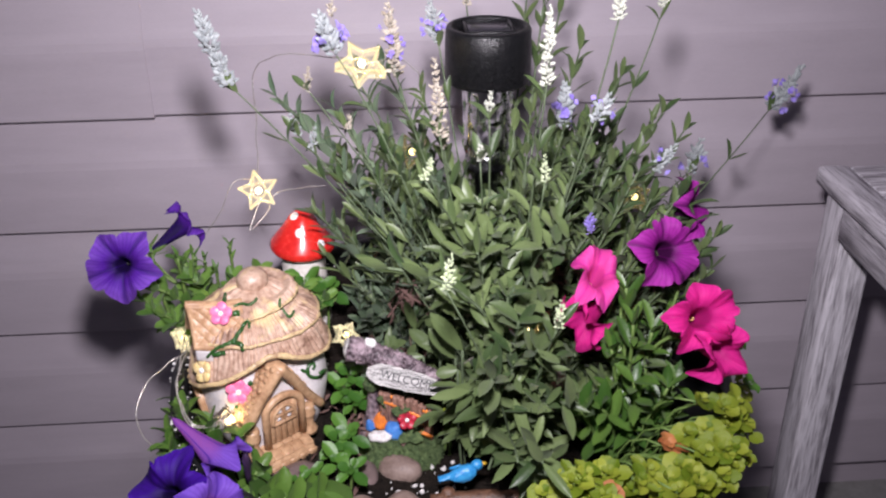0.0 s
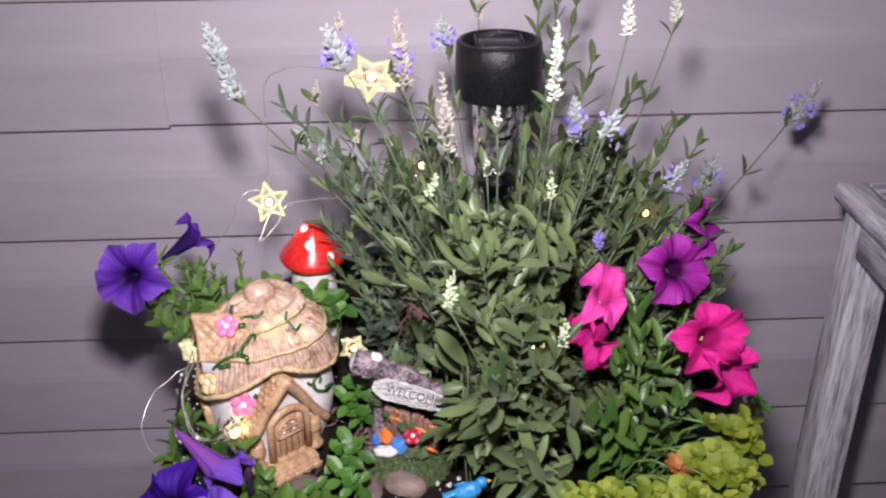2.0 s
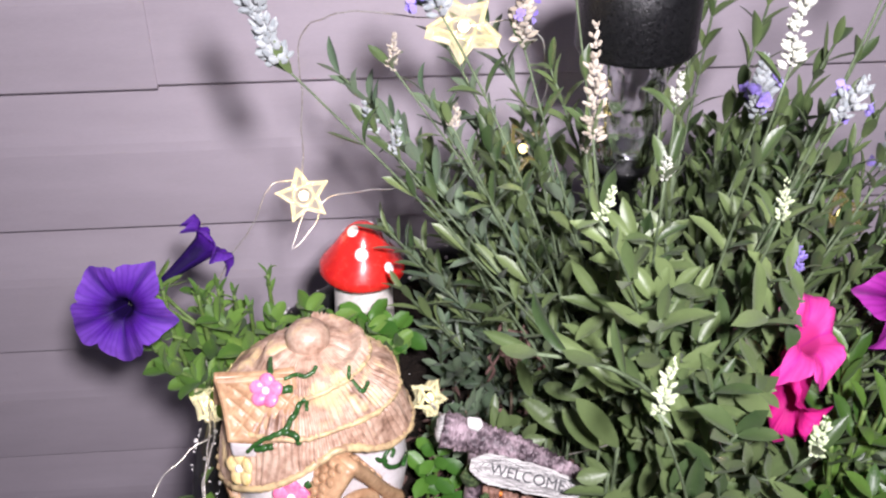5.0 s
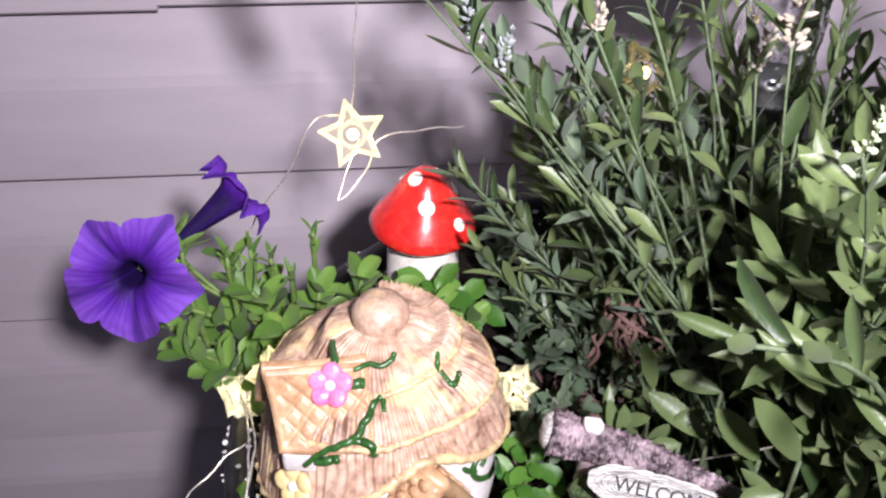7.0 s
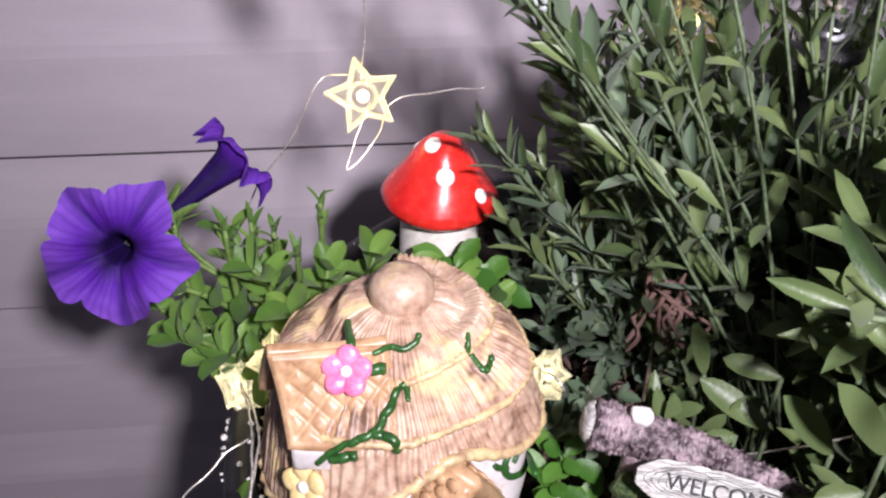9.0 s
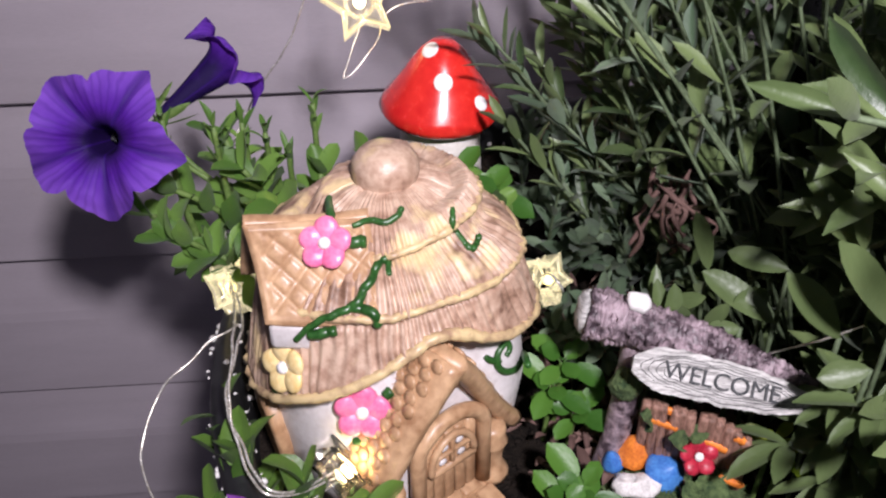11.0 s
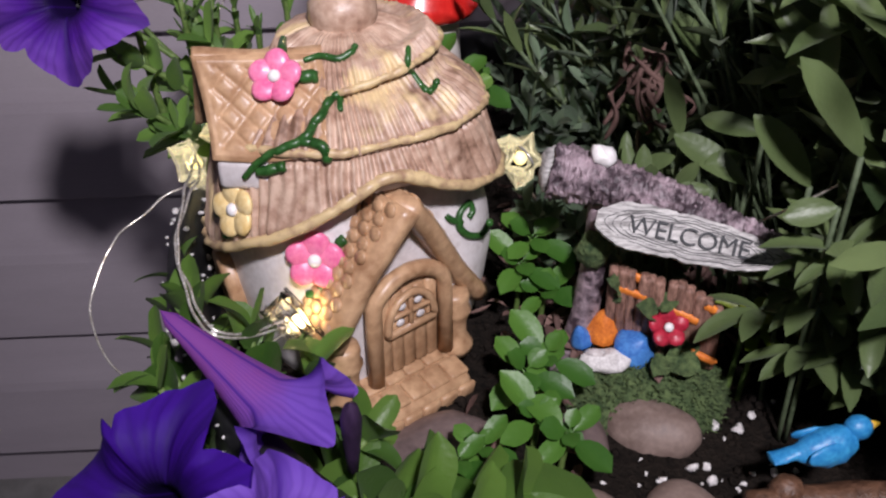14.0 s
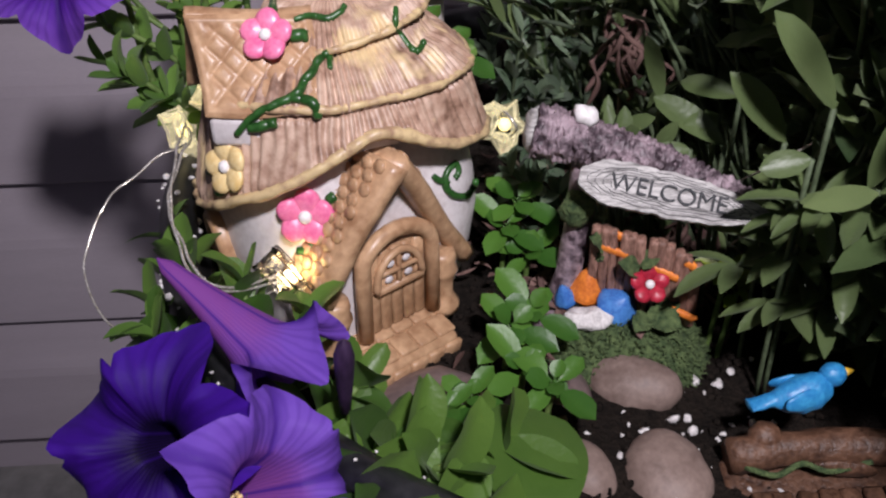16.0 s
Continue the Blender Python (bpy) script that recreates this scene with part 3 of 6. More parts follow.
def dormer_sheet(c00, c10, c01, c11, sag, thick, lattice):
    c00, c10, c01, c11 = (Vector(c) for c in (c00, c10, c01, c11))
    nrm = (c10 - c00).cross(c01 - c00).normalized()
    def at(u, v, lift):
        p = (c00 * (1 - u) + c10 * u) * (1 - v) + (c01 * (1 - u) + c11 * u) * v
        p = p - nrm * sag * math.sin(math.pi * v) - Vector((0, 0, 1)) * sag * 0.7 * math.sin(math.pi * min(1, u * 1.1)) * (1 - v)
        edge = min(u, 1 - u, v, 1 - v)
        a, b = u * 4.6 + v * 3.6, u * 4.6 - v * 3.6
        groove = max(math.cos(a * math.tau / 2) ** 16, math.cos(b * math.tau / 2) ** 16)
        step = 0.15 * math.sin(math.pi * (a % 1)) + 0.15 * math.sin(math.pi * (b % 1))
        h = lattice * (step - groove * 0.8) * (1 if 0.12 < v < 0.9 and u > 0.1 else 0)
        return p + nrm * (lift + h - (0.0012 if edge < 0.03 else 0))
    s = Shape()
    s.grid(lambda u, v: at(u, v, thick / 2), 56, 44)
    s.grid(lambda u, v: at(1 - u, v, -thick / 2), 56, 44)
    for f, k in ((lambda u, v: at(1 - u, 0, thick / 2 - v * thick), 56), (lambda u, v: at(u, 1, thick / 2 - v * thick), 56), (lambda u, v: at(0, u, thick / 2 - v * thick), 44), (lambda u, v: at(1, 1 - u, thick / 2 - v * thick), 44)):
        s.grid(f, k, 2)
    return s.weld()


part("dormer_roof", dormer_sheet((-0.0390, -0.0390, 0.0930), (-0.003, -0.0440, 0.0965), (-0.0440, -0.0250, 0.1205), (-0.006, -0.021, 0.1185), 0.0024, 0.0042, 0.0011), M_CLAY, dormer, "brown roof pressed with a diamond lattice")
part("dormer_roof", dormer_sheet((-0.006, -0.021, 0.1185), (-0.0440, -0.0250, 0.1205), (-0.004, -0.004, 0.096), (-0.05, -0.008, 0.0915), 0.0016, 0.0042, 0.0), M_CLAY, dormer)

# porch: gable, door, pillars and brick step, turned towards the front right
P = Matrix.Rotation(radians(37), 4, "Z") @ Matrix.Translation((-0.0118, -0.0045, 0))


def gable_slab(side):
    apex, foot = Vector((-0.0012, 0, 0.0775)), Vector((0.0385, 0, 0.0270) if side > 0 else (-0.0290, 0, 0.0360))
    run = foot - apex
    nrm = Vector((run.z * -side, 0, run.x * side)).normalized()
    if nrm.z < 0:
        nrm = -nrm
    s = Shape()
    def fn(u, v):
        ring = [(-0.0435, 0.0032), (-0.0458, 0.0014), (-0.0458, -0.0022), (-0.0435, -0.0040), (-0.012, -0.0040), (-0.012, 0.0032)]
        k = int(round(u * 6)) % 6
        d, h = ring[k]
        d += (0.010 if side > 0 else 0.005) * v * (k < 4)
        sway = 0.0012 * math.sin(v * 5 + side) - 0.0022 * v * v * (side > 0)
        p = apex + run * (v * 1.03 - 0.0) + nrm * (h + sway)
        return (p.x, d + 0.0006 * noise.noise((v * 8, k, side)), p.z)
    s.grid(fn, 6, 18, True, P)
    n = s.v
    s.f += [tuple(range(0, 6))[::-1], tuple(range(len(n) - 6, len(n)))]
    return s, apex, run, nrm


for side in (-1, 1):
    s, apex, run, nrm = gable_slab(side)
    slab = part("gable", s, M_CLAY, house, "brown porch gable")
    for i in range(11):
        for j in range(4):
            v = 0.06 + i * 0.085 + rnd.uniform(-0.010, 0.010)
            p = apex + run * v + nrm * (0.0036 + 0.0012 * math.sin(v * 5 + side) - 0.0022 * v * v * (side > 0))
            d = -0.0395 + (0.010 if side > 0 else 0.005) * v + j * 0.0056 + (0.0022 if i % 2 else 0)
            m = P @ basis((p.x, d, p.z), run, nrm)
            part("shingle", Shape().ball((0, 0, 0), 0.0026, 0.0029, 0.0009, 8, m @ pose(0, 0, 0, 0, rnd.uniform(4, 14), rnd.uniform(-8, 8))), M_CLAY, slab)

part("gable_wall", Shape().add([(x, y, z) for y in (-0.034, -0.008) for x, z in ((-0.022, 0.004), (0.027, 0.004), (0.027, 0.037), (-0.0012, 0.0735), (-0.022, 0.047))],
                              [(0, 1, 2, 3, 4), (5, 9, 8, 7, 6), (0, 5, 6, 1), (1, 6, 7, 2), (2, 7, 8, 3), (3, 8, 9, 4), (4, 9, 5, 0)], P), M_STUCCO, house, smooth=False)


def arch(width, height, rise, n=12):
    """Half an outline: foot left, up, round the arch, down to foot right."""
    pts = [(-width / 2, 0.0)]
    for i in range(n + 1):
        a = math.pi * (1 - i / n)
        pts.append((width / 2 * math.cos(a), height - rise + rise * math.sin(a)))
    return pts + [(width / 2, 0.0)]


DX = 0.0015
door = part("door", Shape().box(0.0250, 0.003, 0.032, P @ pose(DX, -0.0355, 0.0290), 0.0006), M_CLAY, house, "little brown plank door with a half-round window")
for i in range(5):
    part("plank", Shape().box(0.0047, 0.0018, 0.032, P @ pose(DX - 0.0098 + i * 0.0049, -0.0372, 0.0285), 0.0007).rough(0.0003, 500, i), M_CLAY, door)
frame_line = [P @ Vector((DX + x, -0.0385, 0.0125 + z)) for x, z in arch(0.0300, 0.0390, 0.0115)]
part("door_frame", Shape().tube(frame_line, 0.0029, 10).rough(0.0004, 300), M_CLAY, house)
part("door_window", Shape().tube([P @ Vector((DX + x, -0.0392, 0.0300 + z)) for x, z in arch(0.0195, 0.0135, 0.0120)] + [P @ Vector((DX - 0.0098, -0.0392, 0.0300))], 0.0014, 8), M_CLAY, door)
part("glazing_bar", Shape().box(0.0017, 0.0018, 0.012, P @ pose(DX, -0.0389, 0.0365), 0.0004), M_CLAY, door)
part("glazing_bar", Shape().box(0.016, 0.0018, 0.0017, P @ pose(DX, -0.0389, 0.0362), 0.0004), M_CLAY, door)
for x, z in ((-0.0042, 0.0330), (0.0042, 0.0330), (-0.0034, 0.0390), (0.0034, 0.0390)):
    part("pane", Shape().ball((0, 0, 0), 0.0019, 0.0006, 0.0014, 8, P @ pose(DX + x, -0.0388, z)), M_STUCCO, door)
for side in (-1, 1):
    part("pillar", Shape().lathe([(0.0, 0.0), (0.0064, 0.0), (0.0068, 0.003), (0.0052, 0.0055), (0.0044, 0.008), (0.0045, 0.013), (0.0054, 0.0155), (0.0062, 0.0175), (0.0052, 0.0195), (0.0056, 0.0225), (0.005, 0.0250), (0.0, 0.0250)], 18,
                                 P @ pose(0.0222 * side - (0.002 if side < 0 else 0), -0.0365, 0.0085), 0.03), M_CLAY, house)
step = part("doorstep", Shape().box(0.046, 0.023, 0.014, P @ pose(-0.0045, -0.0390, 0.0030, 16, 0, 0), 0.0025, 2).rough(0.0006, 200), M_CLAY, house, "brick-patterned clay step")
for j in range(2):
    for i in range(6):
        x = -0.0175 + i * 0.0084 + (0.0038 if j % 2 else 0)
        if x < 0.0235:
            part("brick", Shape().box(0.0079, 0.0086, 0.0026, P @ pose(x - 0.0055, -0.0362 - j * 0.0088, 0.0112 - j * 0.0026, 16, 0, rnd.uniform(-2, 2)), 0.0009, 2), M_CLAY, step)
for i in range(6):
    part("brick", Shape().box(0.0076, 0.0026, 0.009, P @ pose(-0.0240 + i * 0.0078, -0.0505, 0.0008, 16, 0, 0), 0.0008), M_CLAY, step)

# what is moulded onto the house lies on its surface
SKIN = [BVHTree.FromPolygons([v.co for v in o.data.vertices], [p.vertices for p in o.data.polygons]) for o in house.children_recursive if o.name.split(".")[0] in ("roof", "wall", "dormer", "dormer_roof")]
FRONT = Vector((0.016, -0.311, 0.214))


def on_house(p, lift=0.0):
    """The place on the house's skin behind or before p, seen from the front above, and the normal there."""
    way = (Vector(p) - FRONT).normalized()
    hits = [h for h in (tree.ray_cast(FRONT, way) for tree in SKIN) if h[0]]
    if not hits:
        return Vector(p), -way
    place, nrm = min(hits, key=lambda h: h[3])[:2]
    if nrm.dot(way) > 0:
        nrm = -nrm
    return place + nrm * lift, nrm


def clay_flower(at, size, material, spin=0.0):
    at, way = on_house(at, size * 0.05)
    m = facing(at, way + Vector((0, -0.35, 0.12)), spin)
    s = Shape()
    for i in range(5):
        a = math.tau * i / 5
        s.ball((0, 0, 0), size * 0.50, size * 0.47, size * 0.2, 14, m @ Matrix.Rotation(a, 4, "Z") @ pose(size * 0.50, 0, size * 0.12, 0, -14, 0))
    f = part("painted_flower", s.rough(size * 0.03, 300), material, house, "moulded flower with a white centre")
    part("flower_centre", Shape().ball((0, 0, size * 0.24), size * 0.23, size * 0.23, size * 0.17, 12, m), M_WHITE, f)


def clay_vine(points, thick):
    line = [on_house(p, thick * 0.35)[0] for p in spline(points, 7)]
    line = [(line[max(i - 1, 0)] + line[i] * 2 + line[min(i + 1, len(line) - 1)]) / 4 for i in range(len(line))]
    n = len(line)
    part("painted_vine", Shape().tube(line, [thick * (0.75 + 0.35 * math.sin(math.pi * i / (n - 1))) * (1.0 if i < n - 3 else 1.25) for i in range(n)], 8), M_VINE, house, "raised dark green vine")


clay_flower((-0.0180, -0.037, 0.1170), 0.0088, M_PINK, 20)
clay_flower((-0.0120, -0.037, 0.0560), 0.0098, M_PINK, 10)
clay_flower((-0.0340, -0.037, 0.0750), 0.0096, M_CREAM, 40)
for thick, line in (
        (0.0011, ((-0.010, 0.122), (-0.005, 0.123), (0.000, 0.122), (0.004, 0.124), (0.005, 0.1255))),
        (0.0019, ((-0.012, 0.1162), (-0.009, 0.117), (-0.006, 0.1172))),
        (0.0012, ((0.020, 0.125), (0.020, 0.119), (0.022, 0.115), (0.025, 0.111), (0.027, 0.112), (0.028, 0.114))),
        (0.0014, ((-0.031, 0.086), (-0.025, 0.092), (-0.019, 0.095), (-0.012, 0.098), (-0.009, 0.102), (-0.005, 0.107), (-0.002, 0.111), (0.0, 0.111), (0.0, 0.106))),
        (0.0016, ((-0.014, 0.097), (-0.010, 0.097), (-0.006, 0.095), (-0.005, 0.091))),
        (0.0017, ((-0.027, 0.088), (-0.023, 0.0885), (-0.018, 0.0895))),
        (0.0013, ((-0.015, 0.128), (-0.016, 0.124))),
        (0.0014, ((-0.041, 0.073), (-0.038, 0.075))), (0.0015, ((-0.037, 0.069), (-0.039, 0.065))),
        (0.0018, ((-0.005, 0.061), (-0.002, 0.063))), (0.0016, ((-0.016, 0.0425), (-0.012, 0.043), (-0.010, 0.047))),
        (0.0012, ((0.030, 0.069), (0.032, 0.067), (0.035, 0.066))),
        (0.0013, ((0.0375, 0.0735), (0.0345, 0.070), (0.034, 0.065), (0.0365, 0.0615), (0.041, 0.061), (0.044, 0.066))), (0.0011, ((0.0375, 0.0735), (0.0382, 0.070), (0.0370, 0.0675)))):
    clay_vine([(x, -0.037, z) for x, z in line], thick)

# ---- welcome figurine ----
figure = thing("welcome_figurine", (0.010, 0.562, 0.412), "resin garden figurine with a welcome log sign, fence and toadstools", "figurine")
FO = Vector((0.010, 0.562, 0.412))


def fl(x, y, z):
    return Vector((x, y, z)) - FO


moss = Shape().grid(lambda u, v: (lambda a, q: (0.034 * q * math.cos(a) * (1 + 0.1 * math.sin(3 * a)), 0.026 * q * math.sin(a) * (1 + 0.12 * math.cos(2 * a)), 0.0185 * max(0, 1 - q ** 3.2) - 0.001))(u * math.tau, v), 90, 30, True)
moss.v = [(x - 0.005 + 0.0016 * noise.noise((x * 300, y * 300, z * 300)), y - 0.001 + 0.0016 * noise.noise((x * 300 + 9, y * 300, z * 300)), z + 0.006 + 0.0022 * noise.noise((x * 260, y * 260, 5.0))) for x, y, z in moss.v]
part("mossy_base", moss, M_MOSS, figure, "bumpy green mossy base")
tufts = Shape()
for _ in range(1800):
    a, q = rnd.uniform(0, math.tau), math.sqrt(rnd.random())
    x, y = 0.034 * q * math.cos(a) * (1 + 0.1 * math.sin(3 * a)) - 0.005, 0.026 * q * math.sin(a) * (1 + 0.12 * math.cos(2 * a)) - 0.001
    z = 0.006 + 0.0185 * max(0, 1 - q ** 3.2)
    tufts.leaf(basis((x, y, z - 0.0005), (math.cos(a) * q + rnd.uniform(-0.7, 0.7), math.sin(a) * q + rnd.uniform(-0.7, 0.7), rnd.uniform(0.1, 0.9))), rnd.uniform(0.0014, 0.0028), 0.0009, 0.6, 0.3, 0.9, 2)
tagged(part("moss", tufts, M_MOSS, figure), kind="stuff")
log_line = spline([fl(-0.0275, 0.5790, 0.5045), fl(-0.012, 0.5745, 0.5020), fl(0.010, 0.5680, 0.4975), fl(0.030, 0.5610, 0.4915), fl(0.0465, 0.5545, 0.4860)], 45)
nl = len(log_line)
part("log", Shape().tube(log_line, [0.0092 * (1.0 - 0.80 * (i / (nl - 1)) ** 1.25) + 0.0004 * math.sin(i * 1.3) for i in range(nl)], 56).rough(0.0013, 330).rough(0.0011, 800), M_LOG, figure, "grey-purple bark log")
part("cut_end", Shape().ball((0, 0, 0), 0.0035, 0.0078, 0.0078, 14, basis(fl(-0.0285, 0.5793, 0.5048), (-1, 0.28, 0.1))).rough(0.0012, 400), M_PLATE, figure)
part("branch_stub", Shape().tube([fl(-0.012, 0.5745, 0.504), fl(-0.0122, 0.5735, 0.5115)], [0.0042, 0.0036], 24).rough(0.0010, 400), M_LOG, figure)
part("branch_stub_end", Shape().ball((0, 0, 0), 0.0046, 0.0036, 0.0028, 12, pose(*fl(-0.0124, 0.5725, 0.5128), 35, 20, 0)).rough(0.0012, 300), M_WHITE, figure)

# the sign's plate: a long pointed slice with an uneven rim, lettered
pm_x = (Vector((0.0475, 0.5478, 0.4860)) - Vector((-0.0150, 0.5640, 0.4955))).normalized()
pm = basis(fl(0.0162, 0.5530, 0.4912), pm_x, (0.12, -0.80, 0.58))


def plate_point(u, v, up):
    t = u
    half = 0.0076 * min(1.0, (t / 0.16 + 0.10) ** 0.5) * (1.0 - 0.93 * max(0.0, (t - 0.35) / 0.65) ** 2.6)
    x = -0.033 + 0.066 * t
    y = (v - 0.5) * 2 * half + 0.0008 * noise.noise((t * 14, v, 1.0)) + 0.0004 * noise.noise((t * 45, v, 4.0)) - 0.0012 * t * t
    return (x, y, up)


plate = Shape()
plate.grid(lambda u, v: plate_point(u, v, 0.0012 + 0.00018 * math.sin(v * 34 + 3 * math.sin(u * 3))), 60, 20)
plate.grid(lambda u, v: plate_point(1 - u, v, -0.0018), 60, 2)
for v_edge, flip in ((0, 0), (1, 1)):
    plate.grid(lambda u, v: plate_point(u if flip else 1 - u, v_edge, 0.0012 - 0.003 * v), 60, 2)
plate.grid(lambda u, v: plate_point(0, 1 - u, 0.0012 - 0.003 * v), 8, 2)
plate.grid(lambda u, v: plate_point(1, u, 0.0012 - 0.003 * v), 8, 2)
plate.weld(0.0001)
plate.v = [tuple(pm @ Vector(p)) for p in plate.v]
plate_ob = part("sign_plate", plate, M_PLATE, figure, "pale slice of wood reading WELCOME")
for k in range(5):
    ring = [(0.47 + (0.43 - 0.04 * k) * math.cos(th), 0.5 + (0.42 - 0.055 * k) * math.copysign(abs(math.sin(th)) ** 0.75, math.sin(th))) for th in (math.tau * i / 60 for i in range(61))]
    part("growth_ring", Shape().tube([pm @ Vector(plate_point(u, v + 0.025 * noise.noise((u * 9, k, 2.0)), 0.00122)) for u, v in ring], 0.00015, 5), M_INK, plate_ob)
font = bpy.data.curves.new("welcome", "FONT")
font.body, font.size, font.extrude, font.align_x, font.align_y, font.space_character = "WELCOME", 0.0081, 0.0003, "CENTER", "CENTER", 0.98
font_ob = bpy.data.objects.new("lettering", font)
scene.collection.objects.link(font_ob)
bpy.context.view_layer.update()
letters = bpy.data.meshes.new_from_object(font_ob.evaluated_get(bpy.context.evaluated_depsgraph_get()))
bpy.data.objects.remove(font_ob)
letters.materials.clear()
letters.materials.append(M_INK)
letter_ob = new("lettering", letters)
letter_ob.parent = plate_ob
letter_ob.matrix_basis = pm @ pose(-0.0034, -0.0002, 0.0019, 0, 0, -1)
tagged(letter_ob, "dark hand-cut capital letters")

post_line = spline([fl(-0.0205, 0.5745, 0.414), fl(-0.0165, 0.5755, 0.434), fl(-0.0120, 0.5775, 0.455), fl(-0.0105, 0.5775, 0.476), fl(-0.010, 0.5765, 0.494)], 5)
part("post", Shape().tube(post_line, [0.0088, 0.0078, 0.007, 0.0062, 0.0058, 0.0054, 0.0052, 0.005] + [0.005] * (len(post_line) - 8), 12).rough(0.0011, 320), M_LOG, figure, "gnarled bark post")
part("post_leaf", Shape().ball((0, 0, 0), 0.0062, 0.0052, 0.0078, 14, pose(*fl(-0.0128, 0.5722, 0.4770), 10, 15, 0)).rough(0.0018, 350), M_MOSS, figure)
part("post_leaf", Shape().ball((0, 0, 0), 0.0036, 0.003, 0.004, 10, pose(*fl(-0.0040, 0.5690, 0.4600), 10, 15, 0)).rough(0.0012, 350), M_MOSS, figure)
fence = part("fence", Shape().box(0.031, 0.003, 0.026, basis(fl(0.0125, 0.5680, 0.4490), (0.031, -0.010, -0.005), (0, -0.3, 1)), 0.001), M_FENCE, figure, "little plank fence with orange rails")
for i in range(12):
    t = i / 11
    x, y = -0.0055 + 0.0345 * t, 0.5705 - 0.0105 * t
    top = 0.4730 - 0.0035 * t - 0.0085 * t ** 4 + rnd.uniform(-0.0008, 0.0008)
    low = 0.4330 - 0.002 * t
    part("fence_plank", Shape().box(0.0037, 0.0046, top - low, pose(*fl(x, y, (top + low) / 2), 10, rnd.uniform(-3, 3), -17), 0.0012, 2).rough(0.0005, 420, i), M_FENCE, fence)
for a, b in (((-0.0005, 0.5658, 0.4700), (0.0075, 0.5634, 0.4672)), ((-0.0055, 0.5671, 0.4652), (0.0050, 0.5638, 0.4615)), ((0.0115, 0.5626, 0.4585), (0.0225, 0.5588, 0.4545)), ((0.0205, 0.5588, 0.4420), (0.0300, 0.5561, 0.4380)), ((0.0235, 0.5578, 0.4625), (0.0275, 0.5566, 0.4597))):
    a, b = fl(*a), fl(*b)
    part("rail", Shape().box((b - a).length, 0.0024, 0.0034, basis((a + b) / 2, b - a, (0, -0.2, 1)), 0.0012, 2).rough(0.0007, 420), M_ORANGE, fence)


def toadstool(at, r, h, material, tilt, label):
    m = facing(fl(*at), tilt)
    cap = part("toadstool_cap", Shape().lathe([(0.0, h), (r * 0.26, h * 0.90), (r * 0.55, h * 0.62), (r * 0.84, h * 0.30), (r, 0.08 * h), (r * 0.96, -0.05 * h), (r * 0.7, 0.0), (0.0, 0.02 * h)], 20, m, 0.06), material, figure, label)
    part("toadstool_stem", Shape().lathe([(0.0, -h * 1.6), (r * 0.5, -h * 1.6), (r * 0.42, -h * 0.5), (r * 0.38, 0.0), (0.0, 0.01)][:4], 12, m), M_WHITE, cap)


toadstool((-0.0070, 0.5735, 0.4405), 0.0072, 0.0122, M_ORANGE, (0.05, -0.25, 1), "bright orange cap")
toadstool((0.0030, 0.5650, 0.4395), 0.0080, 0.0074, M_BLUE, (0.25, -0.55, 0.8), "chipped blue cap")
toadstool((-0.0145, 0.5715, 0.4385), 0.0044, 0.0088, M_BLUE, (-0.3, -0.3, 1), "chipped blue cap")
part("white_path", Shape().ball((0, 0, 0), 0.0092, 0.0052, 0.0030, 16, pose(*fl(-0.0085, 0.5605, 0.4375), 8, 0, -12)).rough(0.0022, 350), M_PERLITE, figure)
part("white_path", Shape().ball((0, 0, 0), 0.0055, 0.003, 0.0065, 12, pose(*fl(0.0000, 0.5755, 0.4470))).rough(0.0016, 300), M_WHITE, figure)
rf = facing(fl(0.0120, 0.5590, 0.4525), (0.05, -0.8, 0.55), 15)
red = Shape()
for i in range(5):
    red.ball((0, 0, 0), 0.0036, 0.0034, 0.0014, 10, rf @ Matrix.Rotation(math.tau * i / 5, 4, "Z") @ pose(0.0041, 0, 0.0008, 0, -22, 0))
red_ob = part("red_flower", red, M_CRIMSON, figure, "crimson flower with a white centre")
part("flower_centre", Shape().ball((0, 0, 0.0017), 0.0018, 0.0018, 0.0012, 10, rf), M_WHITE, red_ob)
for at, way, size in (((0.0120, 0.5570, 0.4400), (0.6, -0.5, 0.15), 0.013), ((0.0120, 0.5570, 0.4400), (-0.3, -0.5, 0.1), 0.010), ((0.0150, 0.5580, 0.4410), (0.6, 0.2, 0.3), 0.011), ((0.0080, 0.5615, 0.4560), (-0.5, -0.3, 0.6), 0.010), ((0.0085, 0.5620, 0.4590), (0.5, -0.2, 0.5), 0.009), ((-0.0040, 0.5660, 0.4640), (-0.3, -0.3, 0.6), 0.009)):
    part("moulded_leaf", Shape().leaf(basis(fl(*at), way, (0, -0.6, 0.8)), size, size * 0.75, 0.6, 0.5, 0.9, 8, 0.06).rough(0.0006, 500), M_MOSS, figure)

# ---- bird on a log bridge ----
bridge = thing("log_bridge", (0.066, 0.488, 0.405), "brown resin log bridge with a yellow flower, lying on the soil", "figurine")

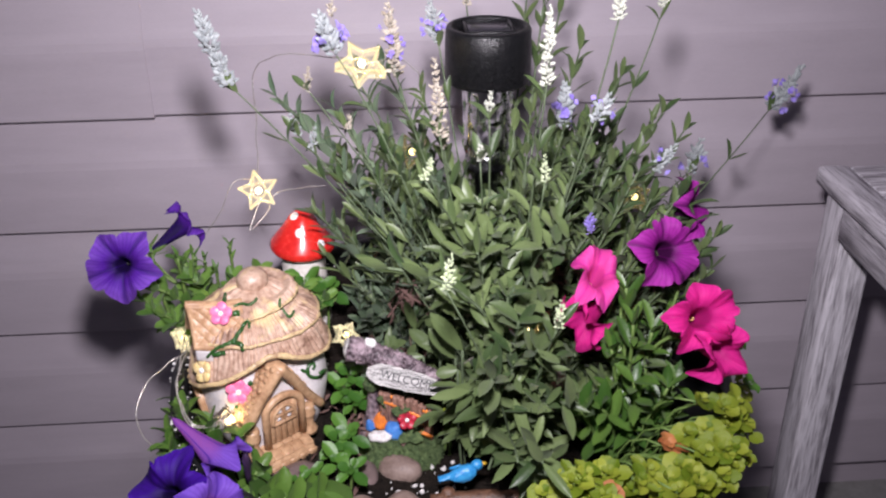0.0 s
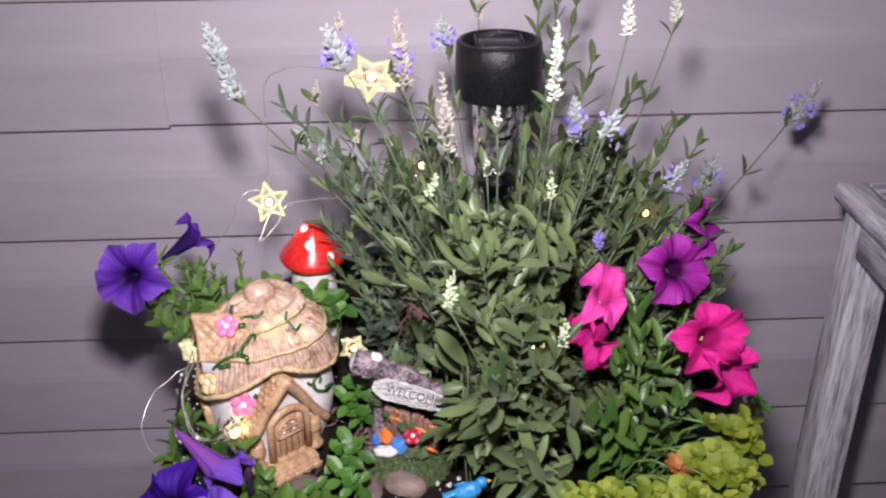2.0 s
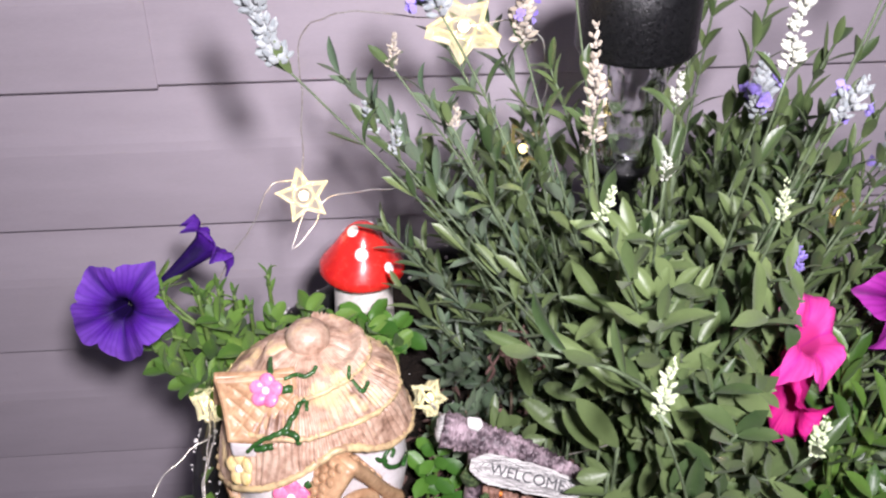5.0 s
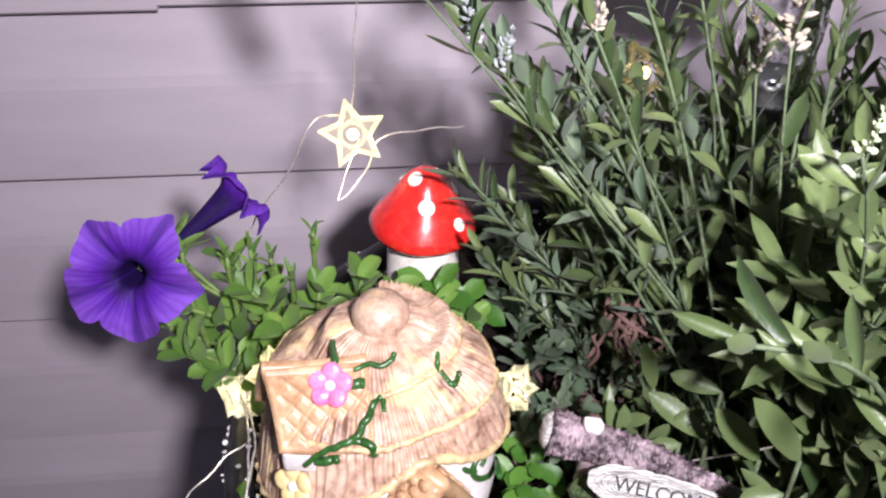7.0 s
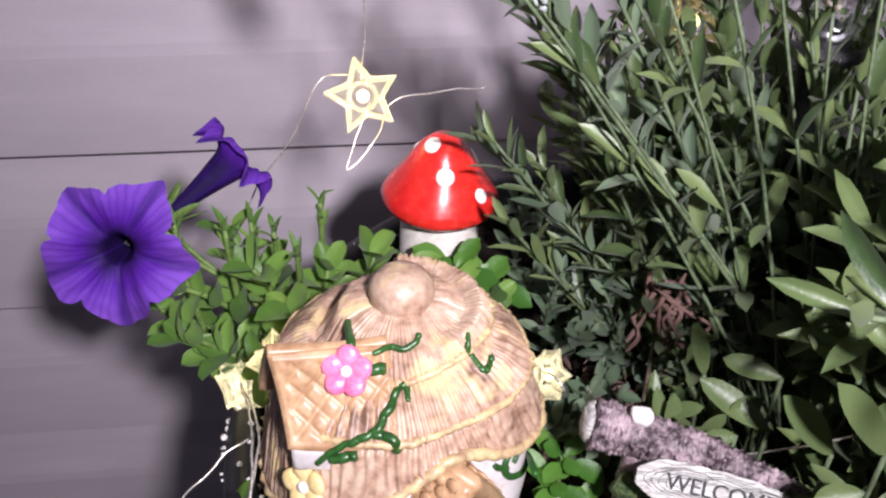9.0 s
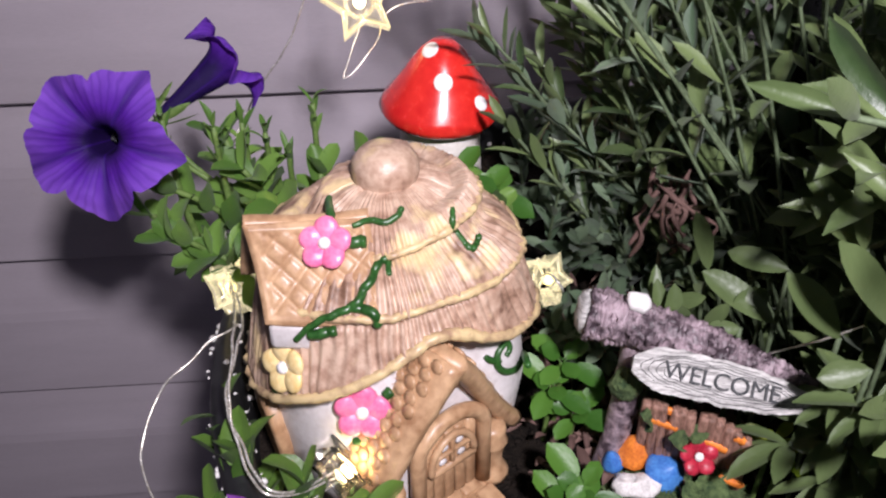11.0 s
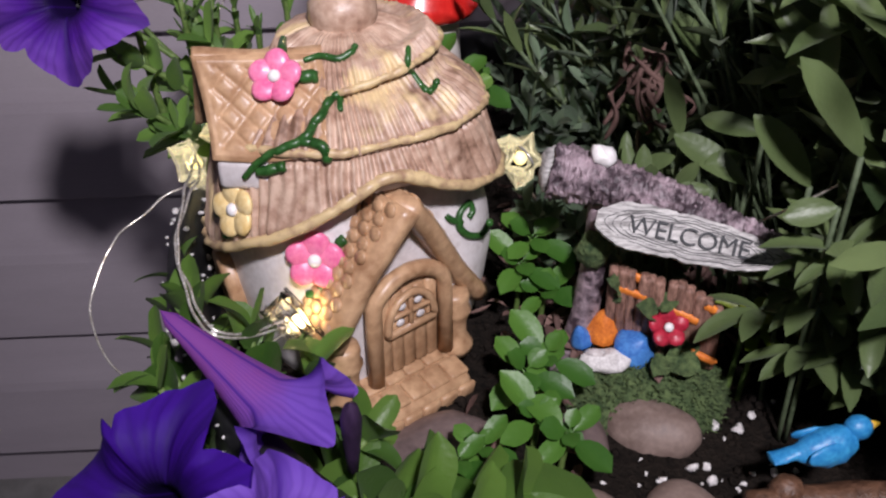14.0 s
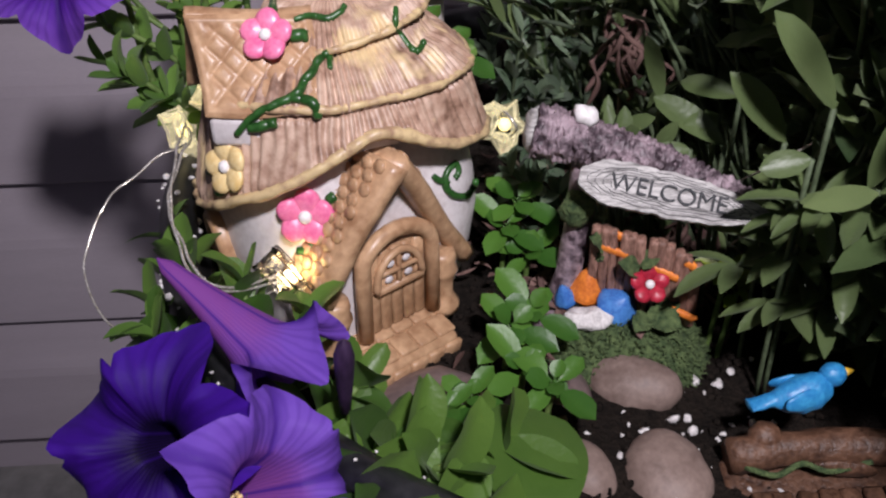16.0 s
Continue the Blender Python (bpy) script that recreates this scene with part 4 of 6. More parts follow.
part("deck", Shape().box(0.086, 0.036, 0.012, pose(0.0, -0.002, 0.006, 14, 0, -4), 0.003, 2).rough(0.0016, 220), M_BRIDGE, bridge)
for i in range(11):
    part("plank", Shape().box(0.0066, 0.020, 0.003, pose(-0.033 + i * 0.0072, -0.008, 0.0125 - 0.0004 * (i % 3), 14, 0, rnd.uniform(-6, 2)), 0.001).rough(0.0006, 400, i), M_BRIDGE, bridge)
for y, z, r in ((0.012, 0.019, 0.0058), (-0.020, 0.012, 0.0054)):
    line = spline([(-0.040, y + 0.001, z + 0.001), (-0.01, y + 0.002, z + 0.002), (0.02, y, z + 0.001), (0.046, y - 0.002, z)], 6)
    part("rail", Shape().tube(line, r, 14).rough(0.0013, 260), M_BRIDGE, bridge)
for x, y, z, r in ((-0.033, -0.019, 0.017, 0.0068), (-0.028, 0.016, 0.0245, 0.0056)):
    part("post_knob", Shape().ball((x, y, z), r, r, r * 0.9, 16).rough(0.0007, 300), M_BRIDGE, bridge)
for x in (-0.004, 0.024):
    part("knot", Shape().ball((0, 0, 0), 0.0115, 0.002, 0.0036, 14, pose(x, 0.0062, 0.0185, 14, 8, -4)).rough(0.0006, 300), M_BRIDGE, bridge)
part("moulded_vine", Shape().tube(spline([(-0.036, 0.0085, 0.0195), (-0.027, 0.0050, 0.0185), (-0.018, 0.0075, 0.0205), (-0.010, 0.0045, 0.0195), (0.004, 0.0065, 0.0205)], 6), 0.0010, 8), M_MOSS, bridge)
yf = facing((-0.0295, -0.0275, 0.0100), (-0.1, -0.7, 0.7))
yellow = Shape()
for i in range(6):
    yellow.ball((0, 0, 0), 0.0022, 0.0017, 0.0009, 8, yf @ Matrix.Rotation(math.tau * i / 6, 4, "Z") @ pose(0.0028, 0, 0.0006, 0, -15, 0))
yellow_ob = part("yellow_flower", yellow, M_YELLOW, bridge, "small yellow flower")
part("moulded_leaf", Shape().leaf(basis((-0.027, -0.024, 0.0125), (0.9, 0.35, 0.1), (0, -0.4, 1)), 0.017, 0.006, 0.3, 0.4, 0.2, 6), M_VINE, bridge)

bird = thing("toy_bird", (0.0475, 0.507, 0.4365), "small sky-blue painted resin bird perched on the log", "bird figurine")
bird.scale = (0.74, 0.74, 0.74)
bird.rotation_euler = (0, 0, radians(8))
def bird_skin(u, v):
    """Tail to breast: a flat fan, a narrow rump, a full body."""
    k = v * 8
    i = min(int(k), 7)
    ring = [(-0.0225, 0.0002, 0.0002, 0.0080), (-0.0222, 0.0040, 0.0014, 0.0082), (-0.0170, 0.0036, 0.0018, 0.0088), (-0.0120, 0.0034, 0.0030, 0.0094), (-0.0070, 0.0062, 0.0058, 0.0098), (0.0000, 0.0084, 0.0080, 0.0104),
            (0.0070, 0.0078, 0.0078, 0.0116), (0.0125, 0.0052, 0.0056, 0.0128), (0.0155, 0.0002, 0.0002, 0.0132)]
    x, w, h, z = (ring[i][q] + (ring[i + 1][q] - ring[i][q]) * (k - i) for q in range(4))
    a = u * math.tau
    ridge = 1 + 0.06 * math.cos(3 * a + math.pi / 2) * (3 < k < 7)
    return (x, w * math.cos(a) * ridge, z + h * math.sin(a) * ridge)


part("body", Shape().grid(bird_skin, 28, 40, True).rough(0.0004, 260), M_BIRD, bird)
part("head", Shape().ball((0, 0, 0), 0.0060, 0.0053, 0.0054, 16, pose(0.0148, 0.0008, 0.0180)).rough(0.0003, 300), M_BIRD, bird)
for y in (-1, 1):
    part("wing", Shape().ball((0, 0, 0), 0.0100, 0.0016, 0.0046, 18, pose(-0.0005, 0.0066 * y, 0.0125, 18 * y, -4, -6 * y)).rough(0.0004, 300), M_BIRD, bird)
part("beak", Shape().lathe([(0.0, 0.0052), (0.0012, 0.003), (0.0023, 0.0), (0.0, -0.0004)], 10, facing((0.0202, 0.0010, 0.0182), (1, 0.05, 0.0))), M_YELLOW, bird)


# ---- stones ----
def stone(at, size, turn, material, label, seed, flat=1.0):
    s = Shape().ball((0, 0, 0), size[0], size[1], size[2], 28)
    s.v = [tuple(Vector(p) * (1 + 0.24 * noise.noise(Vector(p) * 50 + Vector((seed, 0, 0))) + 0.05 * noise.noise(Vector(p) * 160 + Vector((0, seed, 0))))) for p in s.v]
    ob = solid("stone", s, material, label, "stone", "stones round the figurines", at)
    ob.rotation_euler = (radians(6), radians(-5), radians(turn))


stone((0.0055, 0.5415, 0.4215), (0.0178, 0.0128, 0.0118), -30, M_STONE, "smooth tan river stone on the soil", 1.0)
stone((0.0055, 0.5015, 0.4170), (0.0165, 0.0150, 0.0110), -35, M_STONE, "pale grey river stone on the soil", 2.3)
stone((-0.0685, 0.5320, 0.4265), (0.0200, 0.0140, 0.0090), 25, M_STONE_DARK, "flat damp dark stone before the cottage door", 3.1)
stone((-0.0195, 0.5370, 0.4180), (0.0100, 0.0165, 0.0100), 4, M_STONE_DARK, "dark brown damp stone beside the figurine", 4.4)
stone((-0.0210, 0.5010, 0.4195), (0.0110, 0.0120, 0.0090), 40, M_STONE, "pale grey river stone on the soil", 5.2)
stone((-0.0420, 0.5130, 0.4180), (0.0120, 0.0100, 0.0080), 0, M_STONE, "small tan stone half hidden by leaves", 6.7)

# ---- red toadstool ornament ----
toad = thing("mushroom_ornament", (-0.068, 0.716, soil_z(-0.068, 0.716) - 0.002), "glossy red ceramic toadstool with white spots", "ornament")
cap_prof = [(0.0, 0.0345), (0.0050, 0.0335), (0.0098, 0.0296), (0.0145, 0.0225), (0.0202, 0.0138), (0.0258, 0.0066), (0.0274, 0.0028), (0.0255, -0.0005), (0.0200, -0.0018), (0.0, -0.0010)]
CAP_Z = 0.518 - (soil_z(-0.068, 0.716) - 0.002)
cap = part("cap", Shape().lathe(cap_prof, 48, pose(0, 0, CAP_Z, 4, 3, 0), 0.015), M_RED, toad, "glossy red cap")
part("stem", Shape().lathe([(0.0, 0.0), (0.0205, 0.0), (0.0208, 0.006), (0.0195, 0.03), (0.0180, CAP_Z - 0.006), (0.0172, CAP_Z), (0.0, CAP_Z)], 36), M_STEM_WHITE, toad, "off-white stem")
for az, k, r in ((-2, 0.52, 0.0042), (-52, 0.25, 0.0040), (48, 0.72, 0.0036), (95, 0.5, 0.004), (150, 0.4, 0.004), (-140, 0.5, 0.004)):
    f = k * 6
    i = int(f)
    rr = cap_prof[i][0] + (cap_prof[i + 1][0] - cap_prof[i][0]) * (f - i)
    zz = cap_prof[i][1] + (cap_prof[i + 1][1] - cap_prof[i][1]) * (f - i)
    slope = Vector((cap_prof[i + 1][1] - cap_prof[i][1], cap_prof[i + 1][0] - cap_prof[i][0]))
    a = radians(az)
    nr, nz = -slope.x, slope.y
    m = pose(0, 0, CAP_Z, 4, 3, 0) @ facing((rr * math.sin(a), -rr * math.cos(a), zz), (nr * math.sin(a), -nr * math.cos(a), nz))
    part("spot", Shape().ball((0, 0, 0), r, r, 0.0008, 16, m), M_WHITE, cap)

# ---- solar lamp ----
lamp = thing("solar_lamp", (0.082, 0.680, soil_z(0.082, 0.68)), "black solar stake lamp with a clear ribbed plastic body", "garden lamp")
LZ = soil_z(0.082, 0.68)
part("cap", Shape().lathe([(0.0, 0.661), (0.026, 0.661), (0.0305, 0.6615), (0.0318, 0.6635), (0.0318, 0.690), (0.0312, 0.7005), (0.0298, 0.7025), (0.0275, 0.7028), (0.0262, 0.7012), (0.0258, 0.6985), (0.0, 0.6985)], 64, pose(0, 0, 0.008 - LZ)), M_CAP, lamp, "hammered black cap")
part("solar_panel", Shape().box(0.031, 0.031, 0.003, pose(0, 0, 0.7082 - LZ), 0.0006), M_PANEL, lamp, "dark square solar panel")
for x, y, sx, sy in ((0, -0.0165, 0.036, 0.0025), (0, 0.0165, 0.036, 0.0025), (-0.0168, 0, 0.0025, 0.0305), (0.0168, 0, 0.0025, 0.0305)):
    part("panel_frame", Shape().box(sx, sy, 0.004, pose(x, y, 0.7086 - LZ), 0.0008), M_CAP, lamp)
ribs = Shape()
def rib(u, v):
    a = u * math.tau
    r = 0.0192 - 0.0030 * v + 0.0011 * noise.cell((math.cos(a) * 4.5, math.sin(a) * 4.5, v * 9)) * (0.1 < v < 0.95)
    return (r * math.cos(a), r * math.sin(a), 0.6688 - 0.062 * v - LZ)
ribs.grid(rib, 96, 30, True)
ribs.grid(lambda u, v: ((0.0165 - 0.0035 * v) * math.cos(-u * math.tau), (0.0165 - 0.0035 * v) * math.sin(-u * math.tau), 0.6688 - 0.062 * v - LZ), 48, 4, True)
body = part("clear_body", ribs, M_CLEAR, lamp, "clear patterned plastic tube")
body.visible_shadow = False
part("reflector", Shape().lathe([(0.0, 0.600), (0.006, 0.6005), (0.012, 0.606), (0.0135, 0.612), (0.0125, 0.612), (0.006, 0.604), (0.0, 0.603)], 24, pose(0, 0, -LZ)), surface("silver_reflector", (0.6, 0.6, 0.62), (0.85, 0.85, 0.86), 200, 0.15, 0.2, 0.0004, metal=1.0), lamp, "silvery reflector cone")
part("stake", Shape().lathe([(0.0, 0.003), (0.006, 0.003), (0.0065, 0.12 - 0.0), (0.0095, 0.596 - LZ), (0.0155, 0.600 - LZ), (0.0155, 0.604 - LZ), (0.0, 0.604 - LZ)], 24), M_CAP, lamp, "black plastic stake")


# ---- lavender ----
lav = thing("lavender_plant", (0.085, 0.605, soil_z(0.085, 0.605)), "bushy lavender with grey-green leaves and fading flower spikes", "lavender")
LO = Vector(lav.location)


def clear_ground(p):
    """Open space over and before the sign, where no leaf hangs."""
    dy = 0.565 - p.y
    t = (p.y - 0.286) / 0.224
    if 0.40 < p.y < 0.53 and -0.035 < p.x + 0.078 - 0.128 * t < 0.045 and -0.06 < p.z - 0.644 + 0.204 * t < 0.013:
        return True
    rise = p.z - 0.46 + 0.98 * (p.y - 0.62)
    if -0.03 < p.x < 0.056 and p.y < 0.655 and -0.05 < rise < 0.022:
        return True
    if p.x > 0.112 and p.y < 0.57 and p.z > 0.525:
        return True
    if dy < 0:
        return p.x < 0.035 and p.z < 0.510 and p.y < 0.585
    return (p.x < 0.030 - 0.083 * dy and p.z < 0.515 + 0.73 * dy) or (p.x < 0.054 - 0.46 * dy and p.z < 0.515 + 0.6 * dy) or (p.x < 0.046 - 0.69 * dy and p.z < 0.50 + 1.2 * dy)


def leaves_along(shape, line, start, pairs, length, width, spread=0.75, droop=0.5, blunt=0.15, shrink=0.35, keep=None):
    n = len(line) - 1
    for i in range(pairs):
        t = start + (1 - start) * (i + rnd.uniform(-0.2, 0.2)) / max(1, pairs - 1)
        t = max(start, min(0.999, t))
        k = min(int(t * n), n - 1)
        p = line[k].lerp(line[k + 1], t * n - k)
        d = (line[k + 1] - line[k]).normalized()
        side = d.orthogonal().normalized()
        turn = i * math.pi / 2 + rnd.uniform(-0.6, 0.6)
        for h in range(2):
            s = Matrix.Rotation(turn + h * math.pi, 3, d) @ side
            open_up = spread * (1 - 0.45 * t) + rnd.uniform(-0.2, 0.2)
            way = d * (1 - open_up) + s * open_up + Vector((0, 0, 0.12))
            size = (1 - shrink * t) * rnd.uniform(0.75, 1.15)
            if keep and any(clear_ground(keep + p + way.normalized() * length * size * q) for q in (0.3, 0.65, 1.0)):
                continue
            shape.leaf(basis(p, way, d + Vector((0, 0, 0.3))), length * size, width * size * rnd.uniform(0.85, 1.1), rnd.uniform(-0.45, droop + 0.35), rnd.uniform(0.2, 0.7), blunt, 9 if blunt > 0.5 else 5, rnd.uniform(0.0, 0.05))


def floret(shape, m, length, width):
    """One little closed bud, pointed at both ends, along local z."""
    ring = [(0.0, 0.0), (0.75, 0.25), (1.0, 0.55), (0.6, 0.85), (0.05, 1.0)]
    shape.lathe([(max(r, 0.02) * width / 2, z * length) for r, z in ring], 5, m)


def flower_spike(parent, low, high, radius, whorls, material, bloom=0):
    whorls = round(whorls * 1.9)
    low, high = Vector(low), Vector(high)
    d = (high - low).normalized()
    side = d.orthogonal().normalized()
    s, b = Shape(), Shape()
    for w in range(whorls):
        t = w / max(1, whorls - 1)
        p = low.lerp(high, t)
        r = 0.86 * radius * rnd.uniform(0.85, 1.12) * (0.75 + 0.5 * math.sin(math.pi * (0.15 + 0.75 * t))) * (1 - 0.35 * t)
        count = max(5, round(17 * r / 0.008))
        for k in range(count):
            if rnd.random() < 0.30:
                continue
            a = math.tau * (k + 0.5 * (w % 2)) / count + rnd.uniform(-0.2, 0.2)
            o = Matrix.Rotation(a, 3, d) @ side
            way = o * (0.85 - 0.4 * t) + d * (0.45 + 0.5 * t) + Vector((rnd.uniform(-0.3, 0.3), rnd.uniform(-0.3, 0.3), rnd.uniform(-0.3, 0.3)))
            floret(s, facing(p + o * r * rnd.uniform(0.0, 0.35) + d * r * rnd.uniform(-0.35, 0.35), way), r * rnd.uniform(0.5, 1.15), r * rnd.uniform(0.36, 0.52))
    for k in range(bloom):
        p = low.lerp(high, rnd.uniform(0.0, 0.7))
        o = Matrix.Rotation(rnd.uniform(0, math.tau), 3, d) @ side
        c = p + o * radius * rnd.uniform(0.8, 1.1)
        for q in range(4):
            way = o + Vector((rnd.uniform(-0.9, 0.9), rnd.uniform(-0.9, 0.9), rnd.uniform(-0.9, 0.9)))
            b.leaf(basis(c, way, o), radius * 0.62, radius * 0.5, 0.4, 0.3, 0.9, 3)
    head = part("flower_spike", s, material, parent)
    if bloom:
        part("bloom", b, M_LAV_BLOOM, head, "violet open florets")
    return head


def lavender_stem(base, ctrl, tip, thick, pairs, length, width, start=0.3, material=None, spread=0.75, droop=0.5, blunt=0.46, shrink=0.30, free=False, leaf_material=None):
    line = [p - LO for p in bezier(base, ctrl, tip, 10)]
    st = part("stem", Shape().tube(line, [thick * (1 - 0.45 * i / 10) for i in range(11)], 6), material or M_LAV_STEM, lav)
    if pairs:
        s = Shape()
        leaves_along(s, line, start, pairs, length, width, spread, droop, blunt, shrink, None if free else LO)
        part("leaves", s, leaf_material or M_LAV_LEAF, st)
    return st


def blocked(p):
    """Keeps the clear ground before the cottage and the sign free of stems."""
    if p.x < 0.058 and p.y < 0.645:
        return True
    if p.x < 0.03 and p.z < 0.545 and p.y < 0.62:
        return True
    if p.x < -0.02 and p.z < 0.60 and p.y < 0.76:
        return True
    if p.x < 0.050 and 0.565 < p.y < 0.665 and p.z < 0.605:
        return True
    if p.x < 0.10 and p.y < 0.54 and p.z < 0.47:
        return True
    if p.x > 0.12 and p.y < 0.53 and p.z < 0.60:
        return True
    if abs(p.x - 0.078) < 0.042 and p.y < 0.69 and p.z > 0.600:
        return True
    return (Vector((p.x, p.y)) - Vector((0.082, 0.68))).length < 0.028 and p.z > 0.60


def open_way(base, ctrl, tip):
    """Whether a shoot stays out of the open space before the sign."""
    return sum(clear_ground(p) for p in bezier(base, ctrl, tip, 12)[2:]) < 3


made = 0
while made < 180:
    a = rnd.uniform(0, math.tau)
    rho = 0.150 * math.sqrt(rnd.random())
    x, y = 0.085 + rho * math.cos(a) * 1.05, 0.610 + rho * math.sin(a) * 0.95
    top = 0.455 + 0.195 * math.sqrt(max(0.0, 1 - (rho / 0.185) ** 2))
    tip = Vector((x, y, top * rnd.uniform(0.93, 1.03)))
    if rho > 0.09 and rnd.random() < 0.5:
        tip.z = rnd.uniform(0.48, tip.z)
    if blocked(tip):
        continue
    base = Vector((0.085 + 0.22 * (x - 0.085) + rnd.uniform(-0.012, 0.012), 0.61 + 0.22 * (y - 0.61) + rnd.uniform(-0.012, 0.012), 0.425))
    ctrl = Vector((base.x + 0.55 * (x - base.x), base.y + 0.55 * (y - base.y), base.z + 0.62 * (tip.z - base.z) - 0.015))
    if not open_way(base, ctrl, tip):
        continue
    near = y < 0.56
    lavender_stem(base, ctrl, tip, 0.0012, rnd.randint(15, 19), rnd.uniform(0.024, 0.034) if near else rnd.uniform(0.020, 0.031), rnd.uniform(0.0080, 0.0105) if near else rnd.uniform(0.0072, 0.0096), 0.10 if near else 0.12)
    made += 1

# long bare shoots that fan out at the sides
for tip, ctrl in (((-0.072, 0.660, 0.668), (0.00, 0.65, 0.60)), ((-0.055, 0.640, 0.655), (0.01, 0.63, 0.58)), ((-0.030, 0.650, 0.660), (0.02, 0.64, 0.58)), ((-0.020, 0.700, 0.675), (0.04, 0.68, 0.58)),
                  ((0.005, 0.690, 0.680), (0.05, 0.66, 0.60)), ((0.030, 0.640, 0.675), (0.06, 0.62, 0.60)), ((-0.045, 0.700, 0.625), (0.02, 0.67, 0.53)), ((-0.052, 0.690, 0.560), (0.0, 0.66, 0.51)),
                  ((0.150, 0.680, 0.690), (0.12, 0.65, 0.6)), ((0.175, 0.650, 0.680), (0.13, 0.63, 0.6)), ((0.205, 0.640, 0.655), (0.15, 0.62, 0.56)), ((0.225, 0.650, 0.635), (0.16, 0.63, 0.54)), ((0.130, 0.720, 0.725), (0.11, 0.69, 0.6)),
                  ((0.150, 0.740, 0.735), (0.12, 0.7, 0.6)), ((0.120, 0.735, 0.745), (0.105, 0.7, 0.62)), ((0.215, 0.700, 0.625), (0.15, 0.66, 0.53))):
    lavender_stem((0.085 + rnd.uniform(-0.02, 0.02), 0.62 + rnd.uniform(-0.02, 0.02), 0.43), ctrl, tip, 0.0012, 15, 0.027, 0.0082, 0.22, None, 0.65, 0.4, 0.3, 0.3, False, M_LAV_YOUNG if tip[0] < 0.02 else None)

# broad-leaved shoots that lean out over the front
for tip, ctrl, pairs, size in (((0.000, 0.492, 0.618), (0.090, 0.50, 0.60), 8, 0.037), ((0.030, 0.470, 0.590), (0.095, 0.50, 0.55), 8, 0.037), ((0.060, 0.455, 0.560), (0.075, 0.51, 0.52), 7, 0.044), ((0.088, 0.462, 0.575), (0.09, 0.52, 0.53), 8, 0.035),
                               ((0.052, 0.500, 0.520), (0.07, 0.55, 0.50), 7, 0.040), ((0.075, 0.440, 0.510), (0.08, 0.50, 0.49), 8, 0.035), ((0.110, 0.465, 0.530), (0.10, 0.53, 0.50), 6, 0.040), ((0.032, 0.530, 0.560), (0.06, 0.56, 0.52), 7, 0.040),
                               ((0.058, 0.520, 0.610), (0.07, 0.56, 0.55), 7, 0.040), ((0.096, 0.505, 0.620), (0.09, 0.56, 0.56), 7, 0.040), ((0.062, 0.475, 0.475), (0.08, 0.53, 0.47), 6, 0.036), ((0.046, 0.548, 0.575), (0.07, 0.57, 0.53), 7, 0.040),
                               ((0.100, 0.440, 0.485), (0.10, 0.50, 0.48), 6, 0.038), ((0.120, 0.495, 0.575), (0.11, 0.55, 0.53), 6, 0.038), ((0.056, 0.545, 0.480), (0.08, 0.57, 0.47), 6, 0.036), ((0.062, 0.560, 0.500), (0.08, 0.58, 0.47), 6, 0.036),
                               ((0.085, 0.415, 0.530), (0.09, 0.48, 0.50), 6, 0.036), ((0.048, 0.430, 0.505), (0.07, 0.48, 0.48), 6, 0.036),
                               ((0.052, 0.580, 0.545), (0.07, 0.60, 0.50), 6, 0.036), ((0.064, 0.590, 0.520), (0.08, 0.60, 0.48), 6, 0.036), ((0.060, 0.570, 0.560), (0.075, 0.59, 0.51), 6, 0.038),
                               ((0.072, 0.560, 0.530), (0.08, 0.59, 0.49), 6, 0.038), ((0.085, 0.550, 0.565), (0.085, 0.58, 0.51), 6, 0.038), ((0.062, 0.615, 0.505), (0.08, 0.62, 0.47), 6, 0.034),
                               ((0.075, 0.525, 0.475), (0.085, 0.56, 0.46), 6, 0.036), ((0.090, 0.505, 0.465), (0.09, 0.55, 0.46), 6, 0.036), ((0.072, 0.548, 0.455), (0.085, 0.57, 0.45), 6, 0.032), ((0.105, 0.530, 0.500), (0.10, 0.56, 0.47), 6, 0.036),
                               ((0.066, 0.510, 0.505), (0.08, 0.55, 0.48), 6, 0.036), ((0.082, 0.480, 0.520), (0.085, 0.53, 0.49), 6, 0.038), ((0.100, 0.590, 0.590), (0.095, 0.60, 0.53), 7, 0.036), ((0.060, 0.600, 0.590), (0.07, 0.61, 0.53), 7, 0.036)):
    root = Vector((0.09 + rnd.uniform(-0.015, 0.02), 0.57 + rnd.uniform(-0.02, 0.02), 0.425))
    if open_way(root, ctrl, tip):
        lavender_stem(root, ctrl, tip, 0.0015, pairs + 4, size, size * 0.235, 0.10, None, 0.82, 0.6, 0.35, 0.25)

